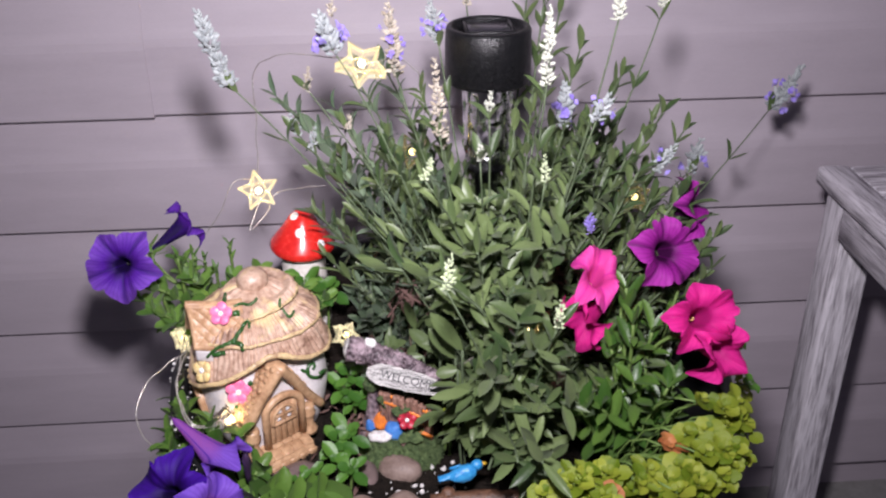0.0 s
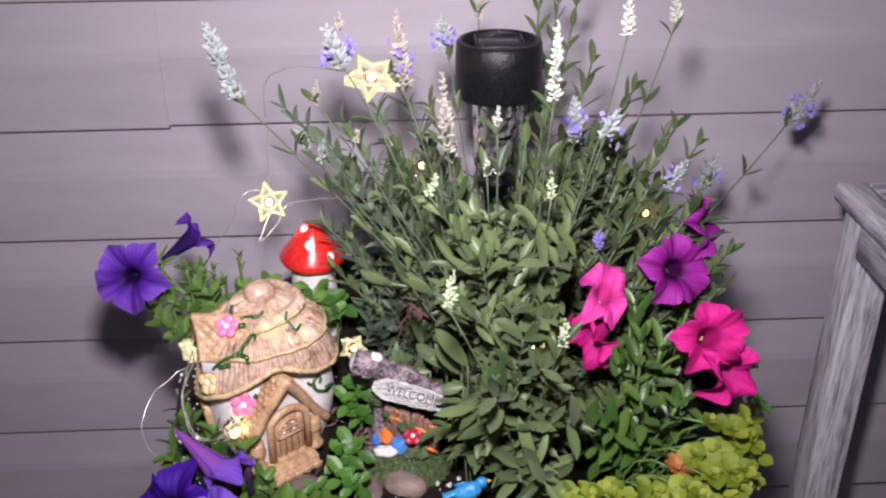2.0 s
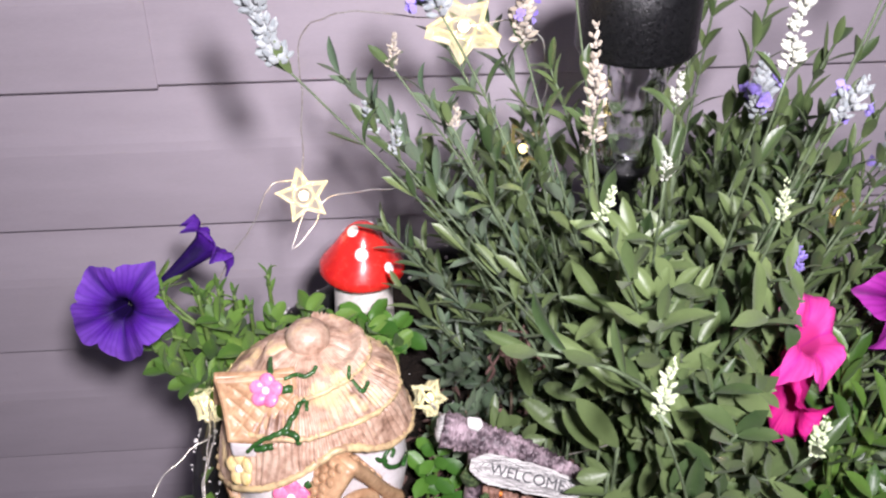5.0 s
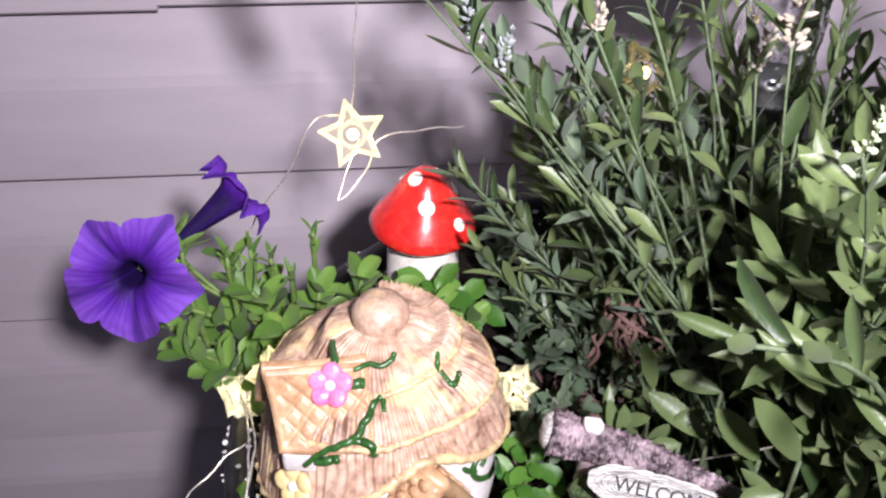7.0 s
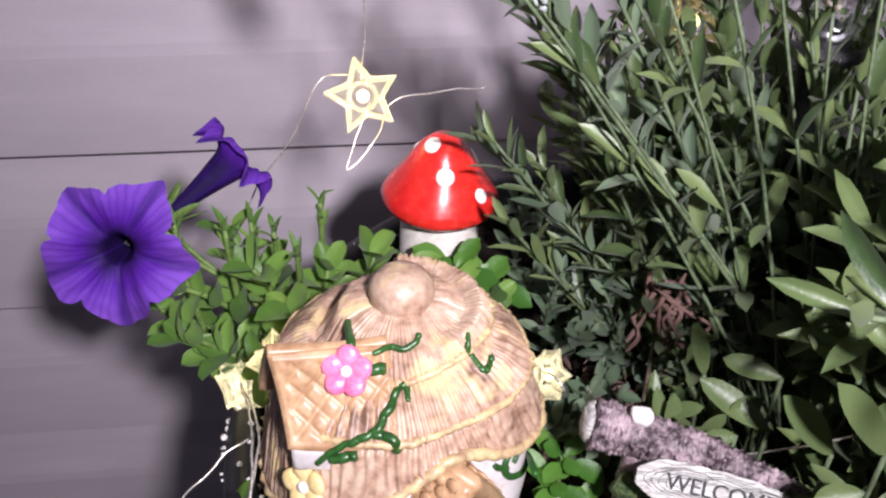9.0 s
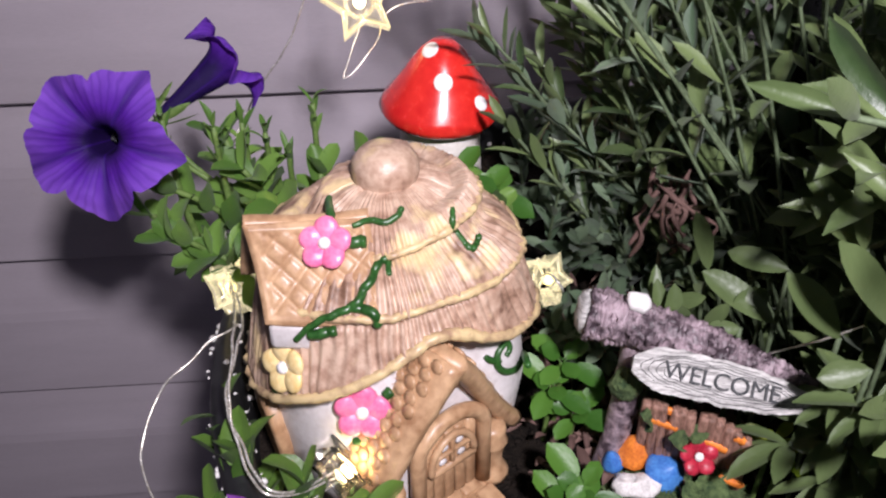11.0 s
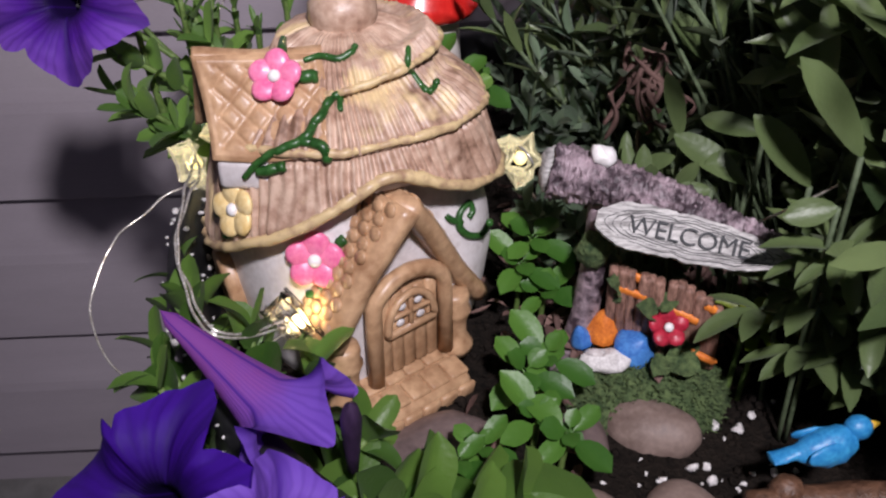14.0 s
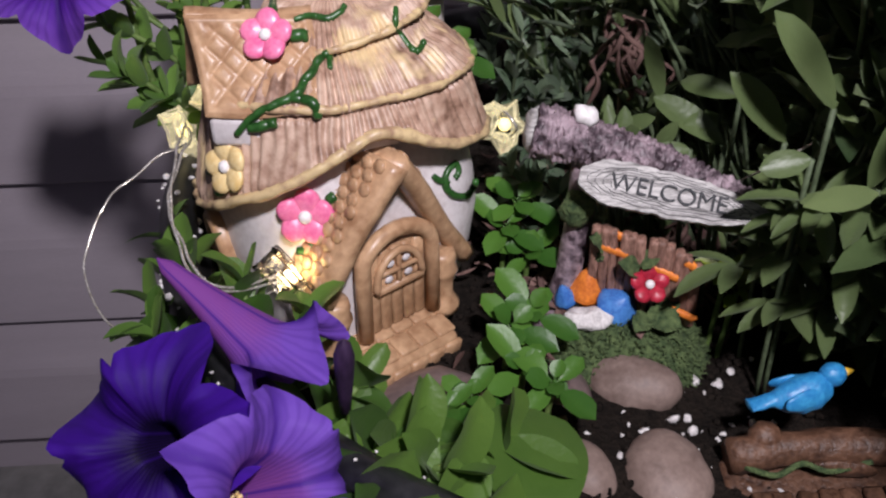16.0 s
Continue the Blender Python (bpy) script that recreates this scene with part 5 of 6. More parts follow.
# leafy shoots on the flank that overhangs the sign
for tip, ctrl in (((0.040, 0.540, 0.575), (0.068, 0.575, 0.55)), ((0.034, 0.556, 0.565), (0.065, 0.585, 0.54)), ((0.050, 0.528, 0.565), (0.075, 0.565, 0.54)), ((0.045, 0.560, 0.590), (0.068, 0.585, 0.56)), ((0.028, 0.570, 0.580), (0.06, 0.595, 0.55)),
                  ((0.056, 0.543, 0.600), (0.075, 0.575, 0.56)), ((0.038, 0.578, 0.600), (0.065, 0.595, 0.56)), ((0.062, 0.518, 0.575), (0.08, 0.56, 0.54)), ((0.022, 0.590, 0.600), (0.055, 0.605, 0.56)), ((0.066, 0.530, 0.545), (0.08, 0.565, 0.52)),
                  ((0.046, 0.548, 0.545), (0.072, 0.58, 0.53)), ((0.074, 0.505, 0.555), (0.085, 0.55, 0.53)), ((0.030, 0.600, 0.620), (0.06, 0.61, 0.57)), ((0.060, 0.560, 0.555), (0.078, 0.585, 0.53))):
    if Vector(tip).x < 0.045:
        continue
    lavender_stem((0.085 + rnd.uniform(-0.01, 0.015), 0.60 + rnd.uniform(-0.015, 0.015), 0.44), ctrl, tip, 0.0014, 10, 0.040, 0.0098, 0.30, None, 0.85, 0.6, 0.35, 0.2)

made = 0
while made < 46:
    tip = Vector((rnd.uniform(0.046, 0.125), rnd.uniform(0.500, 0.610), rnd.uniform(0.510, 0.635)))
    root = Vector((0.095 + rnd.uniform(-0.012, 0.012), 0.600 + rnd.uniform(-0.012, 0.012), 0.44))
    mid = Vector(((root.x + tip.x) / 2 + 0.006, (root.y + tip.y) / 2 + 0.012, tip.z - 0.035))
    made += 1
    if open_way(root, mid, tip):
        lavender_stem(root, mid, tip, 0.0011, 10, rnd.uniform(0.022, 0.029), rnd.uniform(0.0078, 0.0098), 0.40, None, 0.85, 0.6, 0.45, 0.2)

# low bluish young growth at the foot, beside the toadstool
for _ in range(34):
    x, y = rnd.uniform(-0.035, 0.055), rnd.uniform(0.655, 0.740)
    z = soil_z(x, y)
    tip = (x + rnd.uniform(-0.02, 0.015), y - rnd.uniform(0.0, 0.03), z + rnd.uniform(0.03, 0.075))
    lavender_stem((x + 0.01, y + 0.012, z), (x + 0.005, y + 0.01, z + 0.03), tip, 0.0010, 8, 0.019, 0.0070, 0.2, None, 0.7, 0.4, 0.35, 0.25, True, M_LAV_YOUNG)

for _ in range(30):
    x, y = rnd.uniform(-0.022, 0.075), rnd.uniform(0.592, 0.665)
    if x > 0.02 and y < 0.60:
        continue
    z = soil_z(x, y)
    tip = (x + rnd.uniform(-0.015, 0.012), y - rnd.uniform(0.004, 0.016), z + rnd.uniform(0.012, 0.042))
    lavender_stem((x + 0.006, y + 0.008, z), (x + 0.004, y + 0.006, z + 0.016), tip, 0.0010, 5, 0.0165, 0.0062, 0.25, M_LAV_WOODY, 0.75, 0.4, 0.45, 0.25, True, M_LAV_YOUNG if x < 0.02 else M_LAV_LEAF)

# single broad leaves that stand up behind the sign
for low, high, wide in (((0.0016, 0.585, 0.490), (-0.0001, 0.590, 0.5072), 0.0055), ((0.0038, 0.582, 0.491), (0.0045, 0.585, 0.5083), 0.0065), ((0.0022, 0.588, 0.4985), (0.0121, 0.580, 0.5073), 0.0060), ((0.0043, 0.580, 0.494), (0.0044, 0.575, 0.506), 0.0080),
                        ((0.0144, 0.580, 0.4945), (0.0194, 0.575, 0.5064), 0.0055), ((0.0212, 0.600, 0.5046), (0.0149, 0.600, 0.5273), 0.0072), ((0.0377, 0.575, 0.4982), (0.0171, 0.590, 0.5108), 0.0100), ((0.0466, 0.590, 0.5096), (0.0285, 0.600, 0.5122), 0.0085),
                        ((0.0470, 0.550, 0.5110), (0.0303, 0.555, 0.5320), 0.0110), ((0.0499, 0.530, 0.5312), (0.0309, 0.530, 0.5590), 0.0105), ((0.0378, 0.630, 0.5204), (0.0232, 0.630, 0.5389), 0.0095), ((-0.0010, 0.590, 0.4903), (0.0021, 0.600, 0.5067), 0.0050),
                        ((0.0257, 0.575, 0.4970), (0.0130, 0.574, 0.4968), 0.0070), ((0.0379, 0.585, 0.5049), (0.0250, 0.580, 0.5036), 0.0070), ((0.0468, 0.530, 0.5152), (0.0324, 0.530, 0.5130), 0.0085)):
    low, high = Vector(low), Vector(high)
    foot = Vector((low.x * 0.8 + 0.014, min(low.y + 0.012, 0.61), 0.0))
    foot.z = soil_z(foot.x, foot.y) - 0.002
    st = part("stem", Shape().tube([p - LO for p in bezier(foot, (low.x, low.y + 0.004, (foot.z + low.z) / 2), low, 8)], 0.0009, 6), M_LAV_STEM, lav)
    part("leaf", Shape().leaf(basis(low - LO, high - low, (0.0, -0.75, 0.65)), (high - low).length * 1.06, wide, 0.25, 0.3, 0.45, 9, 0.02), M_LAV_LEAF, st)

for at in ((0.0388, 0.548, 0.4661), (0.0516, 0.540, 0.4766), (0.0618, 0.530, 0.4612), (0.0500, 0.545, 0.4887), (0.0518, 0.530, 0.4997), (0.0621, 0.525, 0.4823), (0.0537, 0.540, 0.4562)):
    at = Vector(at)
    foot = Vector((at.x + 0.022, at.y + 0.022, 0.43))
    st = part("stem", Shape().tube([p - LO for p in bezier(foot, (foot.x, foot.y, at.z), at, 8)], 0.0011, 6), M_LAV_STEM, lav)
    for i in range(9):
        turn = i * 2.4 + rnd.uniform(-0.3, 0.3)
        way = Vector((math.cos(turn) * 0.9 - 0.1, math.sin(turn) * 0.8 - 0.25, rnd.uniform(-0.35, 0.75)))
        size = rnd.uniform(0.017, 0.027)
        part("leaf", Shape().leaf(basis(at - LO, way), size, size * rnd.uniform(0.24, 0.32), rnd.uniform(0.0, 0.9), 0.35, 0.35, 7), M_LAV_LEAF, st)

for tip, ctrl in (((-0.050, 0.676, 0.566), (-0.01, 0.675, 0.52)), ((-0.044, 0.668, 0.532), (-0.01, 0.665, 0.49)), ((-0.030, 0.672, 0.555), (0.0, 0.67, 0.50))):
    lavender_stem((0.03, 0.665, 0.445), ctrl, tip, 0.0013, 9, 0.026, 0.0062, 0.35, None, 0.6, 0.3)

for low, high, r, whorls, material, bloom, ctrl, pairs in (
        ((-0.0952, 0.600, 0.6974), (-0.1020, 0.600, 0.7180), 0.0088, 4, M_LAV_GREY, 0, (-0.035, 0.60, 0.63), 2),
        ((-0.1025, 0.600, 0.7190), (-0.1092, 0.600, 0.7433), 0.0078, 5, M_LAV_GREY, 0, None, 0),
        ((-0.0270, 0.600, 0.7178), (-0.0345, 0.600, 0.7397), 0.0088, 4, M_LAV_GREY, 12, (0.02, 0.60, 0.64), 0),
        ((-0.0270, 0.600, 0.7390), (-0.0268, 0.600, 0.7501), 0.0040, 3, M_LAV_DRY, 0, None, 0),
        ((0.0126, 0.620, 0.6955), (0.0086, 0.620, 0.7445), 0.0066, 8, M_LAV_DRY, 7, (0.04, 0.61, 0.60), 0),
        ((0.0439, 0.660, 0.7067), (0.0383, 0.660, 0.7325), 0.0068, 5, M_LAV_GREY, 9, (0.06, 0.64, 0.60), 0),
        ((0.0393, 0.583, 0.6645), (0.0369, 0.583, 0.7137), 0.0062, 7, M_LAV_DRY, 0, (0.05, 0.59, 0.58), 0),
        ((0.0997, 0.535, 0.7127), (0.1000, 0.535, 0.7575), 0.0056, 9, M_LAV_WHITE, 0, (0.095, 0.56, 0.60), 0),
        ((0.1304, 0.6236, 0.6541), (0.1288, 0.6236, 0.6830), 0.0080, 5, M_LAV_GREY, 10, (0.11, 0.61, 0.58), 0),
        ((0.1362, 0.5575, 0.6804), (0.1439, 0.5575, 0.6968), 0.0066, 4, M_LAV_GREY, 6, (0.115, 0.57, 0.60), 1),
        ((0.1461, 0.560, 0.7436), (0.1460, 0.560, 0.7653), 0.0052, 5, M_LAV_WHITE, 0, (0.13, 0.57, 0.63), 2),
        ((0.1977, 0.640, 0.7296), (0.1963, 0.640, 0.7468), 0.0052, 4, M_LAV_WHITE, 0, (0.165, 0.63, 0.62), 2),
        ((0.3497, 0.786, 0.6025), (0.3720, 0.786, 0.6380), 0.0090, 6, M_LAV_GREY, 12, (0.24, 0.69, 0.53), 1),
        ((0.1882, 0.591, 0.6315), (0.2002, 0.591, 0.6476), 0.0062, 4, M_LAV_GREY, 3, (0.14, 0.60, 0.56), 0),
        ((0.2607, 0.720, 0.5738), (0.2648, 0.720, 0.5990), 0.0088, 4, M_LAV_GREY, 3, (0.17, 0.66, 0.53), 0),
        ((0.0254, 0.507, 0.6662), (0.0289, 0.507, 0.6785), 0.0042, 4, M_LAV_GREEN, 0, (0.075, 0.54, 0.58), 7),
        ((0.0973, 0.513, 0.6608), (0.0966, 0.513, 0.6753), 0.0036, 4, M_LAV_GREEN, 0, (0.095, 0.54, 0.57), 2),
        ((0.0973, 0.4525, 0.5962), (0.0987, 0.4525, 0.6130), 0.0044, 4, M_LAV_GREEN, 0, (0.09, 0.49, 0.53), 7),
        ((0.0326, 0.440, 0.6309), (0.0351, 0.440, 0.6515), 0.0046, 5, M_LAV_GREEN, 0, (0.080, 0.47, 0.52), 7),
        ((-0.0465, 0.620, 0.6855), (-0.0454, 0.620, 0.7011), 0.0040, 5, M_LAV_DRY, 0, (0.0, 0.61, 0.62), 0),
        ((0.1431, 0.579, 0.5917), (0.1423, 0.579, 0.6047), 0.0046, 4, M_LAV_BLOOM, 0, (0.12, 0.59, 0.54), 1),
        ((0.0701, 0.570, 0.6855), (0.0707, 0.570, 0.6967), 0.0040, 3, M_LAV_WHITE, 0, (0.075, 0.58, 0.60), 0),
        ((0.0625, 0.550, 0.6594), (0.0624, 0.550, 0.6689), 0.0040, 3, M_LAV_WHITE, 0, (0.068, 0.57, 0.58), 0),
        ((0.0443, 0.615, 0.6430), (0.0460, 0.612, 0.6620), 0.0050, 3, M_LAV_DRY, 0, (0.055, 0.615, 0.57), 1),
        ((-0.0209, 0.600, 0.6640), (-0.0185, 0.600, 0.6738), 0.0044, 3, M_LAV_DRY, 0, (0.02, 0.60, 0.58), 1),
        ((-0.0560, 0.630, 0.6500), (-0.0600, 0.630, 0.6640), 0.0050, 3, M_LAV_GREY, 0, (-0.01, 0.62, 0.59), 1),
        ((-0.0480, 0.625, 0.6420), (-0.0440, 0.625, 0.6560), 0.0046, 3, M_LAV_GREY, 0, (0.0, 0.62, 0.58), 1),
        ((0.0698, 0.720, 0.7161), (0.0730, 0.720, 0.7360), 0.0050, 4, M_LAV_DRY, 0, (0.08, 0.70, 0.61), 0)):
    low, high = Vector(low), Vector(high)
    if ctrl:
        root = (0.085 + rnd.uniform(-0.02, 0.02), 0.61 + rnd.uniform(-0.02, 0.02), 0.45) if low.y > 0.5 else (0.085, 0.52, 0.43)
        stem = lavender_stem(root, ctrl, low, 0.0009, max(pairs, 4), 0.026, 0.0078, 0.35, M_LAV_STEM)
    flower_spike(stem, low - LO, high - LO, r, whorls, material, bloom)


# ---- petunias ----
def limb(u, v, R, depth, seed, lobes=0.42, ruffle=0.10, back=0.12, neck=0.20):
    """A trumpet: v from 0 at the throat's foot to 1 at the rim."""
    a = u * math.tau
    if v < 0.35:
        t = v / 0.35
        r = (0.0022 + (neck * R - 0.0022) * t ** 1.4) * min(1.0, 0.02 + v * 25)
        z = -depth * (1 - t)
    else:
        t = (v - 0.35) / 0.65
        round_lobe = abs(math.cos(2.5 * a))
        edge = 0.73 + 0.21 * round_lobe ** 0.5 + 0.10 * round_lobe ** 20 + 0.08 * noise.noise((math.cos(a) * 2 + seed, math.sin(a) * 2, seed)) + 0.03 * noise.noise((math.cos(a) * 7 + seed, math.sin(a) * 7, seed))
        r = neck * R + (R * edge - neck * R) * t
        z = depth * 0.28 * math.sin(min(1.0, t * 1.15) * math.pi / 2) - back * R * t ** 2.5
        z += ruffle * R * t ** 2 * (0.55 * math.cos(5 * a + math.pi) + 0.8 * noise.noise((math.cos(a) * 2.6 + seed * 3, math.sin(a) * 2.6, seed)))
        z -= (0.15 * max(0.0, math.cos(5 * a)) ** 10 - 0.07 * math.cos(5 * a + math.pi)) * R * t
        z += 0.05 * R * t * noise.noise((math.cos(a) * 5 + seed, math.sin(a) * 5, t * 3 + seed))
    return (r * math.cos(a), r * math.sin(a), z)


def petunia(at, way, R, depth, material, plant, root, seed, spin=0.0, label="", squeeze=(1, 1), ruffle=0.10, back=0.12, ctrl=None, neck=0.20, loose=False):
    o = Vector(plant.location)
    m = facing(Vector(at) - o, way, spin) @ Matrix.Diagonal((squeeze[0], squeeze[1], 1, 1))
    bloom = new("bloom", mesh_of(Shape().grid(lambda u, v: limb(u, v, R, depth, seed, ruffle=ruffle, back=back, neck=neck), 90, 26, True), "bloom", material))
    bloom.parent = plant
    bloom.matrix_basis = m
    tagged(bloom, label)
    if loose:
        return bloom
    cal = Shape()
    for i in range(5):
        cal.leaf(basis((0.0028 * math.cos(i * 1.257), 0.0028 * math.sin(i * 1.257), -depth), (math.cos(i * 1.257) * 0.55, math.sin(i * 1.257) * 0.55, 1)), depth * 0.5, 0.0038, -0.25, 0.3, 0.2, 4)
    c = part("calyx", cal, M_PET_STEM, bloom)
    c.parent = bloom
    eye = Shape()
    for i in range(5):
        eye.ball((0.0012 * math.cos(i * 1.257), 0.0012 * math.sin(i * 1.257), -depth * 0.55), 0.0008, 0.0008, 0.0011, 6)
    part("stamens", eye, M_INK if material in (M_PURPLE, M_MAGENTA) else M_CREAM, bloom)
    foot = m @ Vector((0, 0, -depth))
    root = Vector(root) - o
    mid = Vector(ctrl) - o if ctrl else (foot + root) / 2 + (m.to_3x3() @ Vector((0, 0, -1))).normalized() * 0.02
    part("flower_stalk", Shape().tube(bezier(root, mid, foot, 10), 0.0012, 7), M_PET_STEM, plant)
    return bloom


def leafy_shoot(plant, root, ctrl, tip, pairs, length, width, start=0.25, blunt=0.45, material=None, spread=0.8):
    o = Vector(plant.location)
    line = [p - o for p in bezier(root, ctrl, tip, 10)]
    st = part("stem", Shape().tube(line, [0.0018 * (1 - 0.04 * i) for i in range(11)], 7), M_PET_STEM, plant)
    s = Shape()
    leaves_along(s, line, start, pairs, length, width, spread, 0.7, blunt, 0.35)
    part("leaves", s, material or M_PET_LEAF, st)


vio = thing("petunia_plant", (-0.120, 0.660, soil_z(-0.12, 0.66)), "violet petunia trailing over the pot's rim", "petunia", "petunias")
petunia((-0.1960, 0.6430, 0.5460), (-0.06, -0.90, 0.38), 0.0285, 0.026, M_PURPLE, vio, (-0.150, 0.665, 0.500), 1.3, -16, "open violet bloom with a dark throat", (1, 1), 0.18, 0.05, None, 0.20)
petunia((-0.1590, 0.6930, 0.5520), (0.74, 0.36, 0.46), 0.0205, 0.034, M_PURPLE, vio, (-0.165, 0.680, 0.505), 2.6, 30, "violet bloom seen from its side", (1, 1), 0.20, 0.25, (-0.186, 0.690, 0.520), 0.36)
for tip, ctrl in (((-0.185, 0.655, 0.520), (-0.15, 0.67, 0.50)), ((-0.175, 0.640, 0.505), (-0.15, 0.65, 0.48)), ((-0.150, 0.660, 0.522), (-0.14, 0.67, 0.50)), ((-0.120, 0.665, 0.516), (-0.125, 0.67, 0.49)), ((-0.190, 0.665, 0.500), (-0.16, 0.67, 0.48)),
                  ((-0.100, 0.680, 0.512), (-0.11, 0.68, 0.48)), ((-0.085, 0.675, 0.505), (-0.10, 0.68, 0.47)), ((-0.135, 0.645, 0.508), (-0.13, 0.66, 0.48)), ((-0.160, 0.640, 0.495), (-0.14, 0.65, 0.47)), ((-0.105, 0.650, 0.500), (-0.11, 0.66, 0.47)),
                  ((-0.065, 0.672, 0.500), (-0.09, 0.68, 0.47)), ((-0.158, 0.675, 0.528), (-0.15, 0.68, 0.50)), ((-0.050, 0.665, 0.495), (-0.08, 0.67, 0.46)), ((-0.145, 0.636, 0.490), (-0.13, 0.65, 0.48)), ((-0.115, 0.640, 0.500), (-0.12, 0.66, 0.48))):
    leafy_shoot(vio, (-0.120 + rnd.uniform(-0.02, 0.02), 0.672 + rnd.uniform(-0.01, 0.01), 0.445), ctrl, tip, 7, 0.027, 0.0145, 0.35, 0.6, M_PET_PALE)
for tip in ((-0.122, 0.680, 0.540), (-0.159, 0.660, 0.541), (-0.141, 0.670, 0.533), (-0.178, 0.660, 0.545), (-0.150, 0.672, 0.537), (-0.132, 0.664, 0.526)):
    tip = Vector(tip)
    foot = Vector((tip.x * 0.9 - 0.013, tip.y + 0.006, 0.485))
    leafy_shoot(vio, foot, (tip.x, tip.y + 0.004, 0.51), tip, 4, 0.017, 0.0042, 0.72, 0.2, M_PET_PALE, 0.45)

front = thing("petunia_plant", (-0.115, 0.500, soil_z(-0.115, 0.5)), "violet petunia in bloom at the pot's front edge", "petunia", "petunias")
petunia((-0.1150, 0.4905, 0.4870), (0.74, -0.43, -0.53), 0.0225, 0.036, M_PURPLE_BACK, front, (-0.128, 0.508, 0.460), 3.7, 0, "fallen pale violet bloom with a long narrow tube", (1, 0.85), 0.30, -0.10, None, 0.40, True)
# this bloom's shade is put into its petal colour
petunia((-0.1370, 0.4620, 0.4790), (-0.30, -0.70, 0.55), 0.0300, 0.028, M_PURPLE_SHADED, front, (-0.110, 0.480, 0.450), 4.1, 20, "large violet bloom, coloured dark for its unlit side", (1, 1), 0.32, 0.30)
petunia((-0.1090, 0.4430, 0.4800), (0.50, -0.40, 0.45), 0.0250, 0.026, M_PURPLE_BACK, front, (-0.115, 0.480, 0.450), 5.4, 50, "pale violet bloom curling at its rim", (1, 1), 0.26, 0.12, None, 0.38)
bud = Shape().lathe([(0.0, 0.0), (0.0016, 0.002), (0.0020, 0.010), (0.0026, 0.020), (0.0028, 0.026), (0.0018, 0.031), (0.0, 0.033)], 14, facing(Vector((-0.0925, 0.4800, 0.4700)) - Vector(front.location), (0.05, -0.25, 0.9)), 0.05)
part("bud", bud, M_DARK_BUD, front, "dark folded bud")
for tip, ctrl, size in (((-0.075, 0.475, 0.462), (-0.09, 0.49, 0.45), 0.026), ((-0.065, 0.460, 0.468), (-0.09, 0.48, 0.45), 0.026), ((-0.095, 0.455, 0.455), (-0.10, 0.48, 0.45), 0.026), ((-0.050, 0.480, 0.455), (-0.07, 0.49, 0.44), 0.026),
                        ((-0.152, 0.530, 0.472), (-0.14, 0.52, 0.45), 0.018), ((-0.148, 0.512, 0.474), (-0.14, 0.51, 0.45), 0.018), ((-0.146, 0.550, 0.478), (-0.14, 0.54, 0.45), 0.018), ((-0.140, 0.500, 0.470), (-0.13, 0.50, 0.45), 0.020), ((-0.145, 0.545, 0.475), (-0.14, 0.53, 0.45), 0.022), ((-0.150, 0.520, 0.468), (-0.14, 0.52, 0.45), 0.022), ((-0.125, 0.535, 0.476), (-0.125, 0.53, 0.45), 0.022), ((-0.080, 0.440, 0.470), (-0.10, 0.47, 0.45), 0.026),
                        ((-0.155, 0.575, 0.470), (-0.15, 0.56, 0.45), 0.022), ((-0.105, 0.525, 0.470), (-0.11, 0.52, 0.45), 0.020), ((-0.060, 0.440, 0.455), (-0.08, 0.47, 0.44), 0.026), ((-0.090, 0.500, 0.462), (-0.10, 0.50, 0.45), 0.022), ((-0.095, 0.430, 0.462), (-0.10, 0.46, 0.45), 0.026),
                        ((-0.085, 0.412, 0.458), (-0.095, 0.45, 0.46), 0.028), ((-0.060, 0.402, 0.455), (-0.075, 0.44, 0.46), 0.028), ((-0.102, 0.420, 0.462), (-0.105, 0.45, 0.46), 0.028), ((-0.040, 0.400, 0.452), (-0.06, 0.43, 0.46), 0.026), ((-0.022, 0.400, 0.450), (-0.05, 0.43, 0.46), 0.026), ((-0.070, 0.425, 0.472), (-0.09, 0.45, 0.46), 0.028), ((-0.075, 0.418, 0.466), (-0.09, 0.45, 0.45), 0.026), ((-0.048, 0.425, 0.462), (-0.07, 0.46, 0.45), 0.026), ((-0.030, 0.435, 0.455), (-0.06, 0.46, 0.44), 0.026)):
    leafy_shoot(front, (-0.110 + rnd.uniform(-0.012, 0.012), 0.497 + rnd.uniform(-0.01, 0.01), 0.436), ctrl, tip, 5, size * 1.2, size * 0.66, 0.4, 0.6)
big = Shape().leaf(basis(Vector((-0.046, 0.455, 0.452)) - Vector(front.location), (0.20, 0.95, 0.22), (0.1, -0.5, 0.8)), 0.043, 0.030, 0.5, 0.2, 0.8, 10, 0.03)
big.leaf(basis(Vector((-0.062, 0.440, 0.452)) - Vector(front.location), (-0.30, 0.9, 0.2), (0.1, -0.5, 0.8)), 0.036, 0.024, 0.5, 0.2, 0.8, 10, 0.03)
part("broad_leaf", big, M_PET_LEAF, front)

